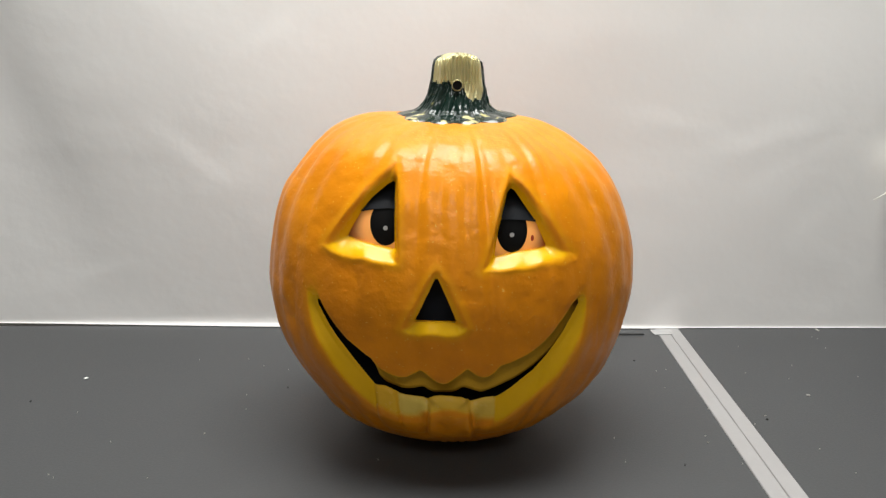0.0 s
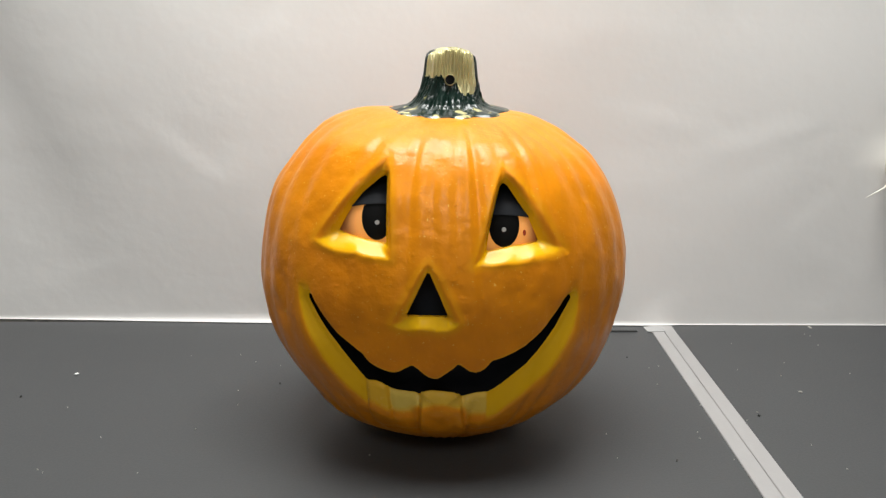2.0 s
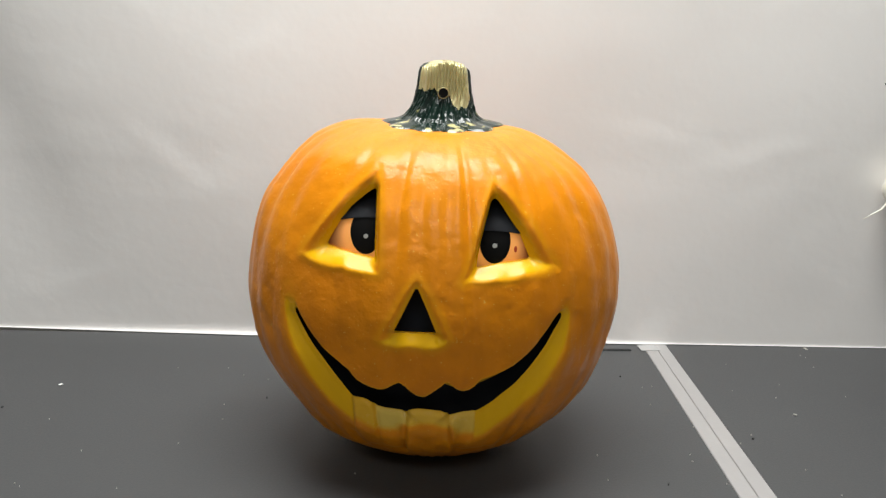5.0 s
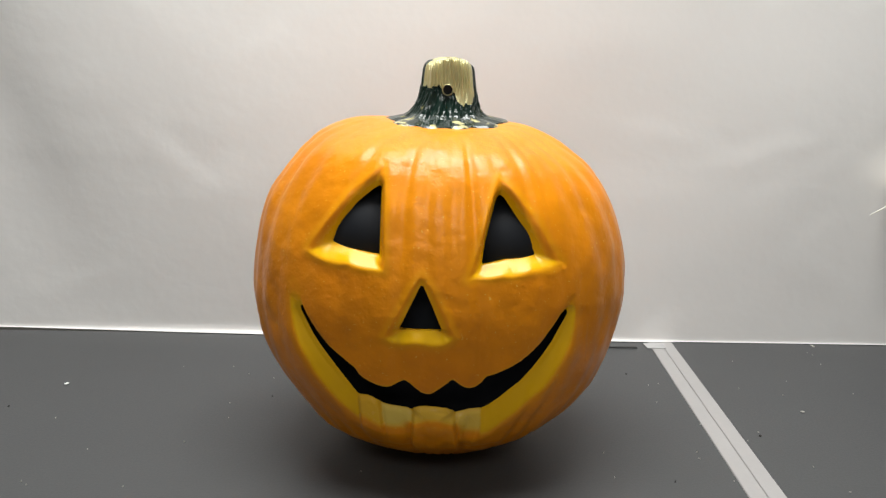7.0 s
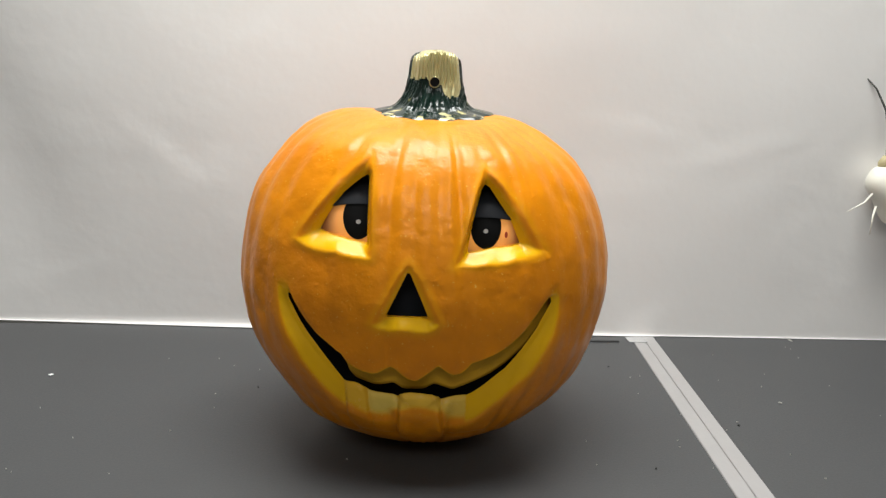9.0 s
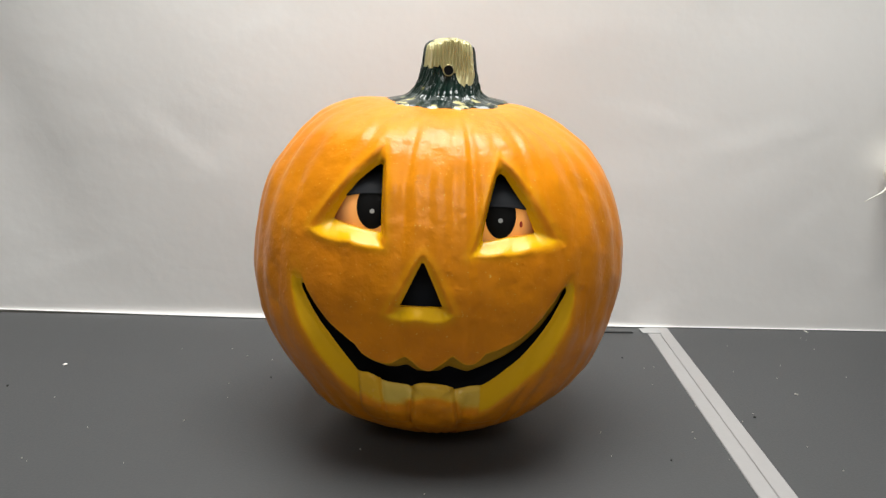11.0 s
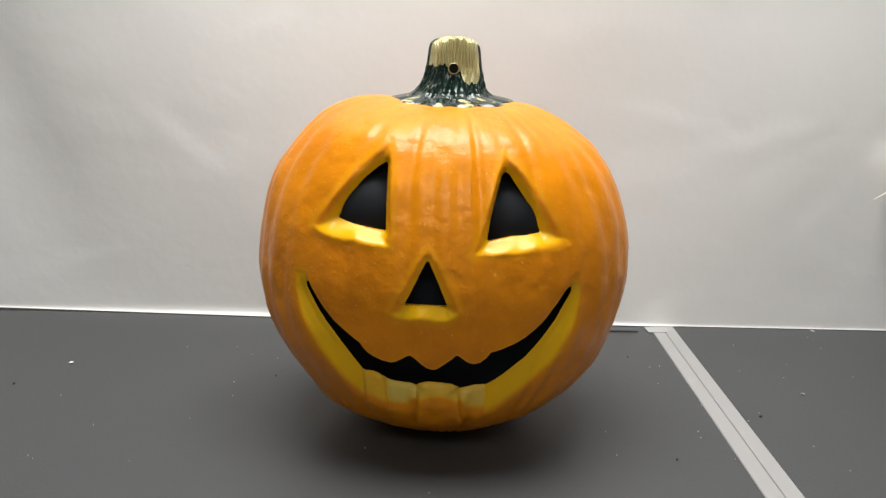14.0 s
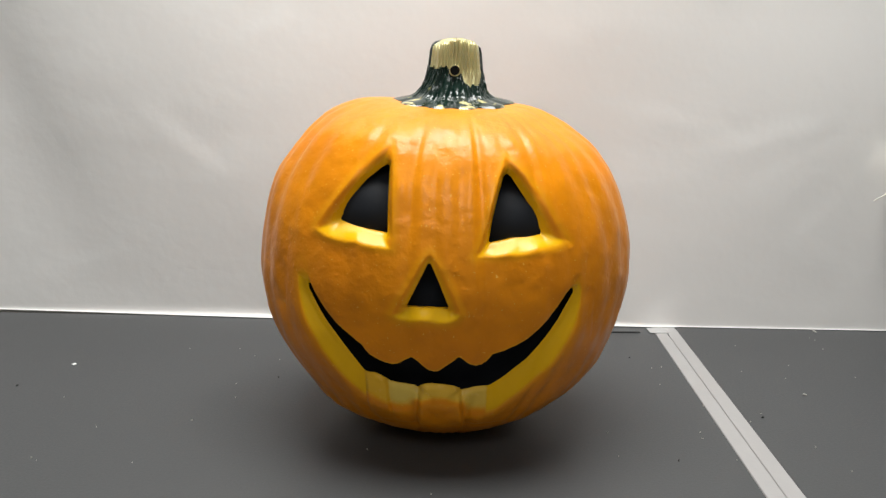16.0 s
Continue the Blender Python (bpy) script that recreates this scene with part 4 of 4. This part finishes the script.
# ---- what moves: eyelids, dots and jaw ----
def motions():
    # jaw: 1 lowered behind the lip, 0 drawn up
    jaw = [(0.0, 1), (0.3, 1), (0.4, 0.85), (0.5, 0), (0.6, 0), (0.7, 0.45), (0.8, 0.8), (0.9, 0), (1.0, 0), (1.1, 1), (1.6, 1), (1.7, 0), (2.8, 0), (2.9, 0.9), (3.0, 0.9), (3.1, 0), (3.2, 0.45), (3.3, 1), (3.4, 0), (3.5, 0.95),
           (3.6, 0), (3.7, 0.15), (4.0, 0.9), (4.3, 0.1), (4.6, 0.9), (5.0, 0.2), (5.4, 0.9), (5.8, 1), (6.1, 1), (6.2, 0), (7.9, 0), (8.0, 0.6), (8.1, 0.9), (8.2, 0), (8.3, 0.4), (8.4, 0.9), (8.5, 0.85), (8.8, 1), (8.9, 0), (9.0, 0.95), (9.2, 0.95), (9.3, 0.5), (9.4, 0.7), (9.5, 0),
           (9.6, 0.4), (9.7, 0.95), (9.8, 0.55), (9.9, 0.9), (10.0, 0.85), (10.1, 0), (10.2, 0.55), (10.5, 0.1), (10.8, 0.9), (11.2, 0.2), (11.6, 0.9), (12.0, 0.4), (12.3, 1), (12.4, 0), (12.5, 0), (12.6, 1), (13.1, 1), (13.2, 0), (16.0, 0)]
    walk(JAW, [(t, pose(0, 0.002 * (1 - k), 0.0175 * (1 - k) - 0.002)) for t, k in jaw])
    # eyelids: degrees by which the flat edge stands above the gaze
    lids = [(0.0, 22), (0.1, 3), (0.2, 6), (0.3, 21), (0.9, 21), (1.0, 13), (1.1, -36), (1.2, 21), (2.2, 21), (2.3, -36), (2.8, -36), (2.9, 21), (6.7, 20), (6.8, -36), (7.8, -36), (7.9, 3), (8.0, 18),
            (8.1, 20), (9.2, 20), (9.3, 14), (9.4, -36), (9.5, 20), (12.4, 19), (12.5, 2), (12.6, 19), (13.6, 19), (13.7, -36), (16.0, -36)]
    walk(LID_A, [(t, GAZE_A @ pose(0, 0, 0, -k, 0, 0)) for t, k in lids])
    walk(LID_B, [(t, GAZE_B @ pose(0, 0, 0, -k + 5, 0, 0)) for t, k in lids])
    # the dots sink into the pupils for an instant
    dots = [(0.0, 0), (0.1, 1), (0.2, 0.6), (0.3, 0), (0.9, 0), (1.0, 0.3), (1.1, 0), (7.8, 0), (7.9, 1), (8.0, 0), (9.2, 0), (9.3, 0.8), (9.4, 0), (12.4, 0), (12.5, 1), (12.6, 0), (16.0, 0)]
    for dot in (DOT_A, DOT_B):
        walk(dot, [(t, pose(0, 0.0010 * k, 0)) for t, k in dots])


motions()
